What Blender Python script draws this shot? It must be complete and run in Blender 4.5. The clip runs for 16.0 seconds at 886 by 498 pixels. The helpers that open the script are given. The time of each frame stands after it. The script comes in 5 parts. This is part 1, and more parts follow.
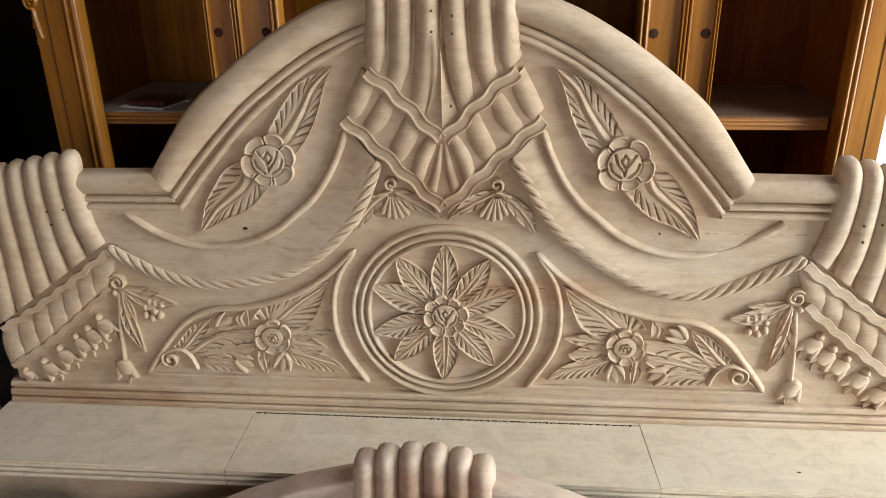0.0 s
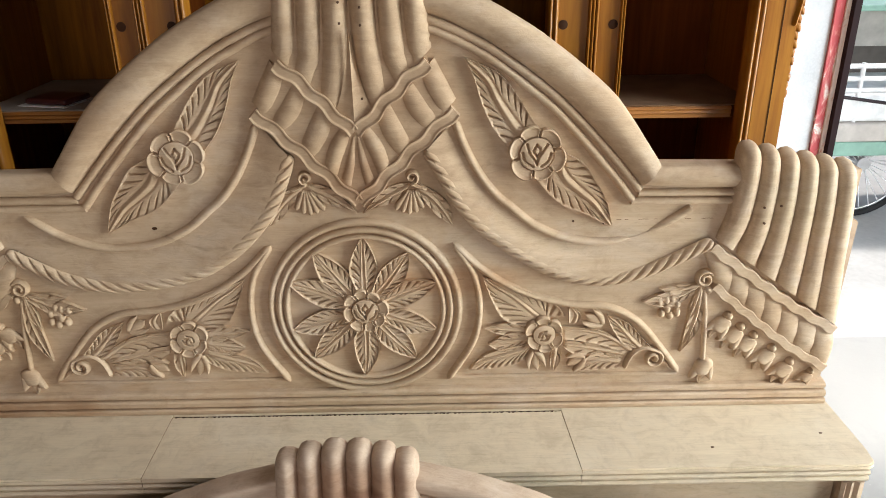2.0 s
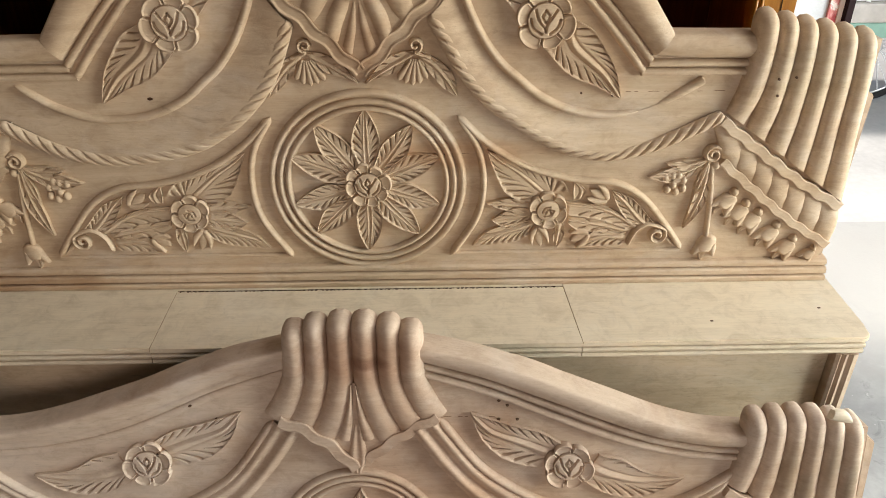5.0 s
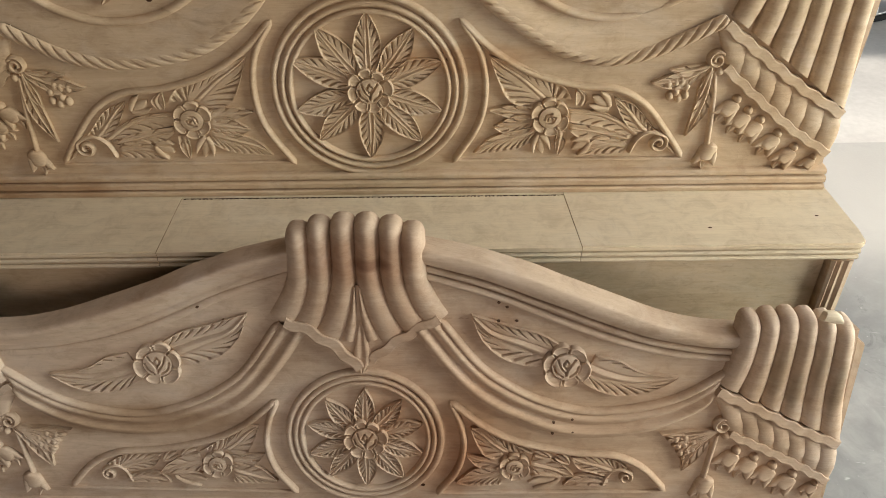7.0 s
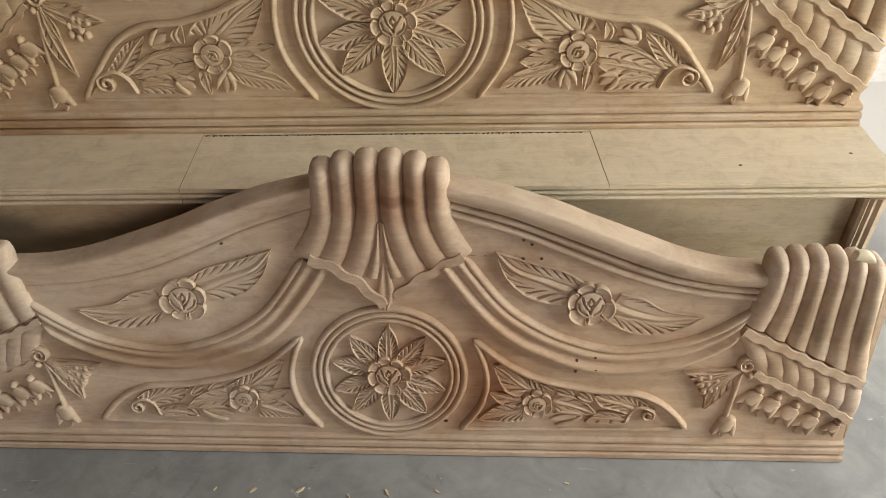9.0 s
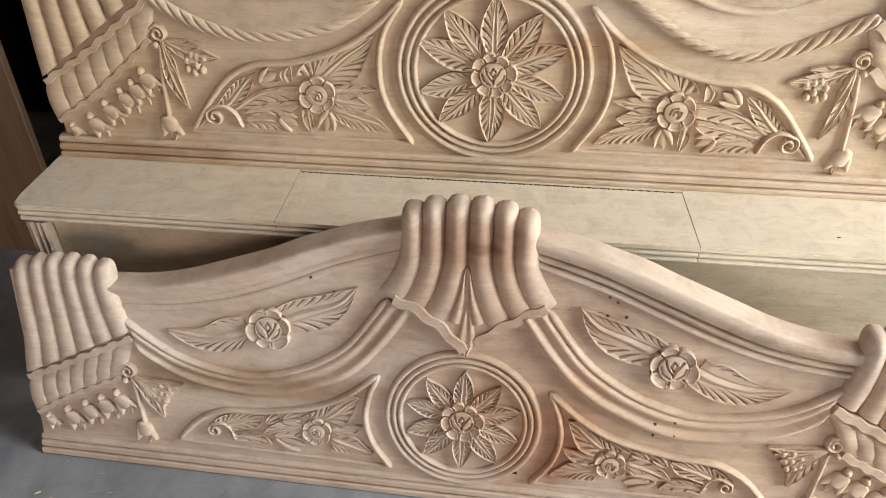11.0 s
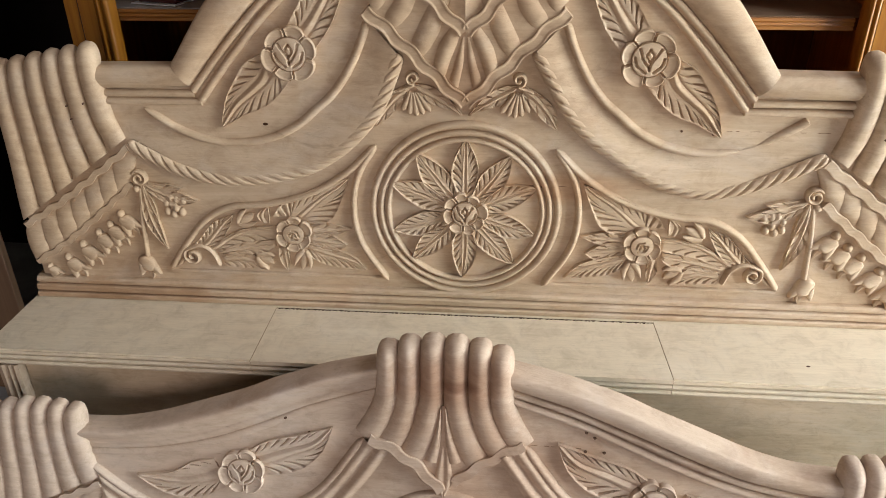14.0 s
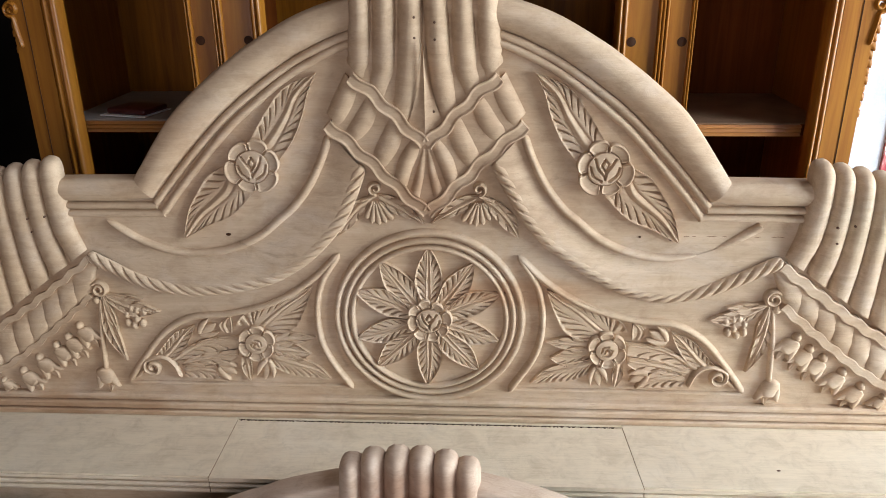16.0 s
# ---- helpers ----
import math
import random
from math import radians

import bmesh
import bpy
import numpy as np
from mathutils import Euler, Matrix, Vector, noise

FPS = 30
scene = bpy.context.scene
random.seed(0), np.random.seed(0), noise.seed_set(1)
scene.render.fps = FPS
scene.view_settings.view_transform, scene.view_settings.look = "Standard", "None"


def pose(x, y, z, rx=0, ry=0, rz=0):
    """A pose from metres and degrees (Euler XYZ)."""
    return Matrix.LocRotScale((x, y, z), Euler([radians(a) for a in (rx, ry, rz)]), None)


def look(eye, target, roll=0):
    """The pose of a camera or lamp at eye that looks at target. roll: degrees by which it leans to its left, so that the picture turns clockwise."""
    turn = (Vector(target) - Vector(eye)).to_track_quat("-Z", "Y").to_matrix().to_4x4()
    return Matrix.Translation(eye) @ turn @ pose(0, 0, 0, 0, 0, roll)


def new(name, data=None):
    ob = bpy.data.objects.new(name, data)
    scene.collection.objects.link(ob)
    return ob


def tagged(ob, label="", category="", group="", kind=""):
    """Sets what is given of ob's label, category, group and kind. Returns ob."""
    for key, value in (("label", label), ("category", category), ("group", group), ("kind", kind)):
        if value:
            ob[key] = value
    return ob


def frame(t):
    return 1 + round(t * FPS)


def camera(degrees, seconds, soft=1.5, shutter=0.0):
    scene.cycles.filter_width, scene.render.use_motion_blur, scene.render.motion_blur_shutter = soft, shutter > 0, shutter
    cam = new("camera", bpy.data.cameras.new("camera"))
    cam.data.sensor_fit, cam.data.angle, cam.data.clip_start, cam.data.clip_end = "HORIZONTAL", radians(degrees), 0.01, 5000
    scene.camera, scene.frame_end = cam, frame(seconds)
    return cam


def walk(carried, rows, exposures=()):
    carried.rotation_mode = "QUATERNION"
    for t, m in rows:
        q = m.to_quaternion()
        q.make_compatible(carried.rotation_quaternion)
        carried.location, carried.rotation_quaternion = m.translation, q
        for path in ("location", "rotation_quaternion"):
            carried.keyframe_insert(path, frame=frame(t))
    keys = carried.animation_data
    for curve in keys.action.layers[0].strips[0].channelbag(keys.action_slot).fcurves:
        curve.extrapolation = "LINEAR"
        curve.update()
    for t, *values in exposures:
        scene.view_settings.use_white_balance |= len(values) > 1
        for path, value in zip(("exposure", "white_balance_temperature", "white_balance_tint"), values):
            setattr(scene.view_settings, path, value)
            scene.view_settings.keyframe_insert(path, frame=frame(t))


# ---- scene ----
cam = camera(60.35, 16.0, soft=0.65)
# seconds, x, y, z, yaw, pitch, roll
ROWS = [
    (0.0, 0.1085, -1.3231, 1.4501, 4.503, -22.812, 0.764),
    (0.5, 0.1190, -1.3234, 1.4455, 2.760, -22.692, 0.962),
    (1.0, 0.1261, -1.3220, 1.4497, 0.966, -22.904, 0.810),
    (1.5, 0.1316, -1.3214, 1.4495, -0.526, -23.081, 0.619),
    (2.0, 0.1340, -1.3220, 1.4422, -0.994, -23.148, 0.509),
    (2.5, 0.1336, -1.3224, 1.4413, -0.977, -24.135, 0.469),
    (3.0, 0.1316, -1.3218, 1.4351, -1.018, -25.518, 0.454),
    (3.5, 0.1305, -1.3223, 1.4234, -0.976, -27.414, 0.474),
    (4.0, 0.1279, -1.3190, 1.4155, -1.051, -28.757, 0.384),
    (6.5, 0.1154, -1.3483, 1.3815, -1.019, -35.061, 0.096),
    (7.0, 0.1206, -1.3630, 1.3689, -0.913, -36.214, 0.180),
    (7.5, 0.1202, -1.3640, 1.3598, -0.888, -37.550, 0.154),
    (8.0, 0.1161, -1.3596, 1.3530, -0.847, -39.467, 0.132),
    (8.5, 0.1161, -1.3605, 1.3529, -0.522, -40.312, 0.349),
    (9.0, 0.1079, -1.3621, 1.3490, 0.228, -40.281, 0.830),
    (9.5, 0.0958, -1.3645, 1.3475, 2.708, -39.987, 0.963),
    (10.0, 0.0785, -1.3656, 1.3523, 5.738, -39.125, 0.892),
    (12.5, 0.0609, -1.3664, 1.3829, 6.712, -33.398, -0.172),
    (13.0, 0.0683, -1.3659, 1.3945, 5.643, -32.083, 0.069),
    (13.5, 0.0718, -1.3605, 1.4036, 5.196, -30.671, 0.323),
    (14.0, 0.0780, -1.3552, 1.4131, 4.889, -28.707, 0.488),
    (14.5, 0.0891, -1.3501, 1.4242, 4.451, -26.976, 0.626),
    (15.0, 0.0928, -1.3475, 1.4321, 3.977, -25.118, 0.543),
    (15.5, 0.0975, -1.3466, 1.4328, 3.477, -23.194, 0.475),
    (16.0, 0.1010, -1.3411, 1.4384, 2.890, -21.797, 0.514),
]
EXPOSURES = [
    (0.0, -0.19, 5900, 12), (2.0, -0.29, 6250, 12), (4.0, -0.19, 6300, 12), (6.5, -0.70, 6850, 12), (8.0, -0.66, 6900, 12), (9.0, -0.61, 6850, 12),
    (9.5, -0.40, 6620, 12), (10.0, 0.10, 6050, 14), (12.5, -0.16, 6220, 14), (13.5, -0.19, 6200, 14), (15.0, -0.24, 5980, 14), (16.0, -0.16, 5780, 14),
]
walk(cam, [(t, pose(x, y, z, 90 + pitch, roll, yaw)) for t, x, y, z, yaw, pitch, roll in ROWS], EXPOSURES)

# ---- world and lights ----
world = bpy.data.worlds.new("sky")
scene.world = world
world.use_nodes = True
wn = world.node_tree
sky = wn.nodes.new("ShaderNodeTexSky")
sky.sky_type, sky.sun_disc = "NISHITA", False
sky.sun_elevation, sky.sun_rotation = radians(52), radians(62)
wn.links.new(sky.outputs[0], wn.nodes["Background"].inputs[0])
wn.nodes["Background"].inputs[1].default_value = 0.15


def lamp(name, kind, m, energy, color, **settings):
    data = bpy.data.lights.new(name, kind)
    data.energy, data.color = energy, color
    for key, value in settings.items():
        if key == "size":
            data.size = value
        elif key == "size_y":
            data.shape, data.size_y = "RECTANGLE", value
        elif key == "angle":
            data.angle = value
    ob = new(name, data)
    ob.matrix_world = m
    return ob


# high hazy sun over the street, through the doorway beside the cabinet
lamp("sun", "SUN", look((5.0, 2.6, 7.2), (0, 0, 0)), 5.0, (1.0, 0.95, 0.88), angle=radians(6))
# area lamps in unseen openings: a roof bay added beside the east wall, the inferred wide east opening, and a fill at an
# assumed shop front
lamp("overhead_fill", "AREA", look((2.40, -0.62, 3.15), (0.2, -0.35, 0.5)), 76, (1.0, 0.98, 0.945), size=1.2, size_y=1.9)
lamp("daylight_side", "AREA", look((3.15, -0.80, 1.05), (0.2, -0.35, 0.55)), 210, (0.925, 1.0, 0.95), size=1.8, size_y=1.5)
lamp("front_fill", "AREA", look((-0.4, -4.4, 1.1), (0, 0, 0.6)), 51, (1.0, 0.835, 0.74), size=2.6, size_y=1.8)

# ---- materials ----


def material(name, build, roughness=0.6, metallic=0.0):
    mat = bpy.data.materials.new(name)
    mat.use_nodes = True
    tree = mat.node_tree
    bsdf = tree.nodes["Principled BSDF"]
    bsdf.inputs["Roughness"].default_value = roughness
    bsdf.inputs["Metallic"].default_value = metallic
    build(tree, bsdf)
    return mat


def node(tree, kind, **inputs):
    n = tree.nodes.new(kind)
    for key, value in inputs.items():
        n.inputs[key.replace("_", " ")].default_value = value
    return n


def ramp(tree, source, stops):
    n = tree.nodes.new("ShaderNodeValToRGB")
    e = n.color_ramp.elements
    while len(e) < len(stops):
        e.new(0.5)
    for item, (pos, col) in zip(e, stops):
        item.position, item.color = pos, (*col, 1)
    tree.links.new(source, n.inputs[0])
    return n.outputs[0]


def mix(tree, factor, a, b, mode="MIX"):
    n = tree.nodes.new("ShaderNodeMix")
    n.data_type, n.blend_type = "RGBA", mode
    for sock, value in ((n.inputs[0], factor), (n.inputs[6], a), (n.inputs[7], b)):
        if hasattr(value, "links"):
            tree.links.new(value, sock)
        else:
            sock.default_value = value if isinstance(value, float) else (*value, 1)
    return n.outputs[2]


def coords(tree, scale):
    """Object coordinates, stretched."""
    tc = tree.nodes.new("ShaderNodeTexCoord")
    mp = tree.nodes.new("ShaderNodeMapping")
    mp.inputs["Scale"].default_value = scale
    tree.links.new(tc.outputs["Object"], mp.inputs[0])
    return mp.outputs[0]


def noise_tex(tree, vector, scale, detail=4.0, rough=0.55, distortion=0.0):
    n = node(tree, "ShaderNodeTexNoise", Scale=scale, Detail=detail, Roughness=rough, Distortion=distortion)
    tree.links.new(vector, n.inputs["Vector"])
    return n.outputs["Fac"]


def bump(tree, bsdf, height, strength, distance=0.002):
    n = node(tree, "ShaderNodeBump", Strength=strength, Distance=distance)
    tree.links.new(height, n.inputs["Height"])
    tree.links.new(n.outputs[0], bsdf.inputs["Normal"])


def raw_wood(light, dark, stain, stain_amount, along="x"):
    """Sanded, unfinished timber: long grain streaks, broad board tone, a few stains."""

    def build(tree, bsdf):
        s = {"x": (0.8, 9, 9), "z": (9, 9, 0.8), "y": (9, 0.8, 9)}[along]
        v = coords(tree, s)
        grain = noise_tex(tree, v, 6.0, 8.0, 0.62, 0.6)
        fine = noise_tex(tree, coords(tree, tuple(k * 3.5 for k in s)), 9.0, 3.0, 0.6)
        broad = noise_tex(tree, coords(tree, (1, 1, 2.2)), 2.3, 3.0, 0.5, 0.4)
        col = ramp(tree, grain, [(0.26, tuple(0.8 * a + 0.2 * b for a, b in zip(dark, light))), (0.5, tuple(0.5 * (a + b) for a, b in zip(light, dark))), (0.70, light)])
        col = mix(tree, ramp(tree, broad, [(0.35, (0, 0, 0)), (0.7, (0.55, 0.55, 0.55))]), col, tuple(k * 0.9 for k in light))
        blot = noise_tex(tree, coords(tree, (1, 1, 1.6)), 3.7, 5.0, 0.6, 0.8)
        col = mix(tree, ramp(tree, blot, [(0.52, (0, 0, 0)), (0.72, (stain_amount,) * 3)]), col, stain)
        streak = ramp(tree, fine, [(0.3, (0.86, 0.84, 0.82)), (0.55, (1, 1, 1))])
        col = mix(tree, 0.48, col, streak, "MULTIPLY")
        chalk = noise_tex(tree, coords(tree, (1, 1, 1.5)), 5.2, 6.0, 0.68, 0.5)
        col = mix(tree, ramp(tree, chalk, [(0.50, (0, 0, 0)), (0.70, (0.40, 0.40, 0.40))]), col, tuple(0.62 * k + 0.22 for k in light))
        mottle = noise_tex(tree, coords(tree, (1, 1, 1.8)), 21.0, 6.0, 0.7, 0.6)
        col = mix(tree, 0.8, col, ramp(tree, mottle, [(0.32, (0.80, 0.77, 0.74)), (0.52, (1, 1, 1)), (0.72, (1.06, 1.05, 1.04))]), "MULTIPLY")
        grime = noise_tex(tree, coords(tree, (1, 1, 3)), 8.3, 7.0, 0.72, 1.4)
        col = mix(tree, ramp(tree, grime, [(0.62, (0, 0, 0)), (0.74, (0.45, 0.45, 0.45))]), col, tuple(0.55 * k for k in dark))
        fleck = noise_tex(tree, coords(tree, tuple(k * 1.6 for k in s)), 30.0, 2.0, 0.5)
        col = mix(tree, ramp(tree, fleck, [(0.67, (0, 0, 0)), (0.76, (0.35, 0.35, 0.35))]), col, tuple(k * 0.5 for k in dark))
        tree.links.new(col, bsdf.inputs["Base Color"])
        lumps = tree.nodes.new("ShaderNodeMath")
        lumps.operation = "MULTIPLY_ADD"
        tree.links.new(mottle, lumps.inputs[0])
        lumps.inputs[1].default_value = 1.6
        tree.links.new(fine, lumps.inputs[2])
        bump(tree, bsdf, lumps.outputs[0], 0.5, 0.001)
        bsdf.inputs["Specular IOR Level"].default_value = 0.25

    return build


def tinted(base, marks):
    """Raw timber with a few large tints at fixed spots of the board, some real staining, some in place of light or
    shade: centre, size, tint, strength.
    """

    def build(tree, bsdf):
        base(tree, bsdf)
        col = bsdf.inputs["Base Color"].links[0].from_socket
        tc = tree.nodes.new("ShaderNodeTexCoord")
        wob = noise_tex(tree, coords(tree, (1, 1, 1)), 7.0, 5.0, 0.6)
        for center, size, tint, strength in marks:
            mp = tree.nodes.new("ShaderNodeMapping")
            mp.vector_type = "TEXTURE"
            mp.inputs["Location"].default_value, mp.inputs["Scale"].default_value = center, size
            tree.links.new(tc.outputs["Object"], mp.inputs[0])
            ln = tree.nodes.new("ShaderNodeVectorMath")
            ln.operation = "LENGTH"
            tree.links.new(mp.outputs[0], ln.inputs[0])
            add = tree.nodes.new("ShaderNodeMath")
            add.operation = "MULTIPLY_ADD"
            tree.links.new(wob, add.inputs[0])
            add.inputs[1].default_value = 1.6
            tree.links.new(ln.outputs["Value"], add.inputs[2])
            centred = tree.nodes.new("ShaderNodeMath")
            centred.operation = "SUBTRACT"
            tree.links.new(add.outputs[0], centred.inputs[0])
            centred.inputs[1].default_value = 0.8
            col = mix(tree, ramp(tree, centred.outputs[0], [(0.45, (strength,) * 3), (1.0, (0, 0, 0))]), col, tint, "MULTIPLY")
        tree.links.new(col, bsdf.inputs["Base Color"])

    return build


RAW = raw_wood((0.605, 0.457, 0.306), (0.455, 0.320, 0.196), (0.42, 0.27, 0.16), 0.45)
WOOD = material("raw wood of the headboard", tinted(RAW, [
    # brown centre stain, spread and deepened to shade the arch
    ((0.0, 0, 0.62), (0.34, 1, 0.36), (0.85, 0.80, 0.75), 0.88),
    ((0.0, 0, 0.49), (0.07, 1, 0.07), (0.76, 0.64, 0.55), 0.8),
    ((0.17, 0, 0.285), (0.20, 1, 0.035), (0.90, 0.78, 0.68), 0.9),
    # two tints that darken the arch ends in place of shade
    ((0.42, 0, 0.53), (0.14, 1, 0.18), (0.90, 0.85, 0.80), 0.9),
    ((-0.46, 0, 0.55), (0.16, 1, 0.20), (0.90, 0.86, 0.82), 0.9),
    ((0.80, 0, 0.21), (0.12, 1, 0.07), (0.93, 0.88, 0.83), 0.8),
    ((0.82, 0, 0.46), (0.12, 1, 0.10), (0.94, 0.98, 0.98), 0.9),
    ((-0.78, 0, 0.02), (0.34, 1, 0.028), (0.74, 0.62, 0.52), 0.8),
    ((-0.75, 0, 0.25), (0.20, 1, 0.20), (0.92, 0.87, 0.80), 0.8),
    # darkens the left end folds, standing in for weaker light there
    ((-0.80, 0, 0.45), (0.15, 1, 0.16), (0.85, 0.82, 0.79), 0.9),
]), 0.7)
WOOD_PANEL = material("raw wood panel", raw_wood((0.66, 0.53, 0.36), (0.50, 0.365, 0.225), (0.36, 0.23, 0.13), 0.5), 0.7)
# the footboard is glued up of a greyer and a redder board, with red-brown and dark weathered stains
WOOD_FOOT = material("raw wood of the footboard", tinted(raw_wood((0.60, 0.465, 0.345), (0.45, 0.325, 0.23), (0.36, 0.23, 0.15), 0.5), [
    ((0.50, 0, 0.20), (0.55, 1, 0.26), (0.98, 0.91, 0.83), 1.0),
    ((0.14, 0, 0.30), (0.20, 1, 0.22), (0.90, 0.79, 0.71), 0.9),
    ((0.16, 0, 0.13), (0.12, 1, 0.12), (0.87, 0.75, 0.67), 0.9),
    ((-0.16, 0, 0.39), (0.09, 1, 0.07), (0.66, 0.58, 0.51), 0.6),
    ((-0.42, 0, 0.232), (0.32, 1, 0.045), (0.68, 0.60, 0.52), 0.95),
    ((0.20, 0, 0.12), (0.06, 1, 0.07), (0.66, 0.50, 0.42), 0.3),
    ((0.0, 0, 0.58), (0.12, 1, 0.07), (0.76, 0.62, 0.54), 0.9),
    ((0.022, 0, 0.575), (0.045, 1, 0.016), (0.50, 0.38, 0.32), 0.7),
    ((0.0, 0, 0.49), (0.15, 1, 0.12), (0.84, 0.76, 0.70), 0.9),
    ((0.84, 0, 0.36), (0.10, 1, 0.14), (0.84, 0.82, 0.78), 0.8),
    # paler left board, lifted further to make up for missing light
    ((-0.58, 0, 0.36), (0.55, 1, 0.36), (1.16, 1.20, 1.22), 0.9),
    # grey streaks along the right of the end folds
    ((0.772, 0, 0.37), (0.016, 1, 0.06), (0.66, 0.65, 0.60), 0.7),
    ((0.808, 0, 0.32), (0.014, 1, 0.05), (0.60, 0.60, 0.55), 0.7),
    ((0.846, 0, 0.38), (0.016, 1, 0.07), (0.66, 0.65, 0.60), 0.7),
    ((0.884, 0, 0.33), (0.015, 1, 0.07), (0.55, 0.55, 0.50), 0.8),
    ((0.755, 0, 0.24), (0.035, 1, 0.022), (0.72, 0.68, 0.62), 0.7),
    ((0.835, 0, 0.20), (0.030, 1, 0.024), (0.72, 0.68, 0.62), 0.6),
]), 0.68)
WOOD_TOP = material("raw ledge boards", raw_wood((0.74, 0.63, 0.455), (0.65, 0.53, 0.375), (0.56, 0.43, 0.29), 0.28), 0.66)
WOOD_UP = material("raw wood upright", raw_wood((0.57, 0.44, 0.31), (0.42, 0.30, 0.20), (0.38, 0.24, 0.14), 0.45, "z"), 0.68)


def lacquer(light, dark, along, coat=0.3):
    def build(tree, bsdf):
        s = {"x": (0.8, 12, 12), "z": (12, 12, 0.8)}[along]
        grain = noise_tex(tree, coords(tree, s), 4.0, 6.0, 0.6, 0.5)
        col = ramp(tree, grain, [(0.3, dark), (0.7, light)])
        broad = noise_tex(tree, coords(tree, (1, 1, 1)), 3.0, 3.0)
        col = mix(tree, ramp(tree, broad, [(0.4, (0, 0, 0)), (0.75, (0.4, 0.4, 0.4))]), col, dark)
        tree.links.new(col, bsdf.inputs["Base Color"])
        bsdf.inputs["Coat Weight"].default_value = coat
        bsdf.inputs["Specular IOR Level"].default_value = 0.03 + 1.5 * coat
        bsdf.inputs["Coat Roughness"].default_value = 0.2
        bump(tree, bsdf, grain, 0.08, 0.001)

    return build


LACQUER = material("honey lacquered wood", lacquer((0.385, 0.160, 0.015), (0.235, 0.078, 0.007), "z", 0.18), 0.35)
LACQUER_X = material("honey lacquered shelf edge", lacquer((0.42, 0.175, 0.035), (0.26, 0.095, 0.02), "x"), 0.35)
PLANK = material("brown board", lacquer((0.25, 0.15, 0.08), (0.17, 0.095, 0.05), "z"), 0.55)
# darker brown puts the shade of the bays into the colour
INSIDE = material("brown cabinet inside, bay shade in its colour", lacquer((0.15, 0.040, 0.006), (0.085, 0.020, 0.003), "z", 0.0), 0.6)
# lighter, yellower copy for backs that catch the light
BACKING = material("yellow cabinet back, lit tone", lacquer((0.30, 0.115, 0.006), (0.13, 0.042, 0.003), "z", 0.05), 0.5)


def plaster(light, dark, scale=3.0, rough_bump=0.2):
    def build(tree, bsdf):
        n = noise_tex(tree, coords(tree, (1, 1, 1)), scale, 6.0, 0.6, 0.4)
        f = noise_tex(tree, coords(tree, (1, 1, 1)), scale * 22, 3.0)
        col = ramp(tree, n, [(0.35, dark), (0.65, light)])
        col = mix(tree, 0.25, col, ramp(tree, f, [(0.3, (0.6, 0.6, 0.6)), (0.7, (1, 1, 1))]), "MULTIPLY")
        tree.links.new(col, bsdf.inputs["Base Color"])
        bump(tree, bsdf, f, rough_bump, 0.002)
        bsdf.inputs["Specular IOR Level"].default_value = 0.15

    return build


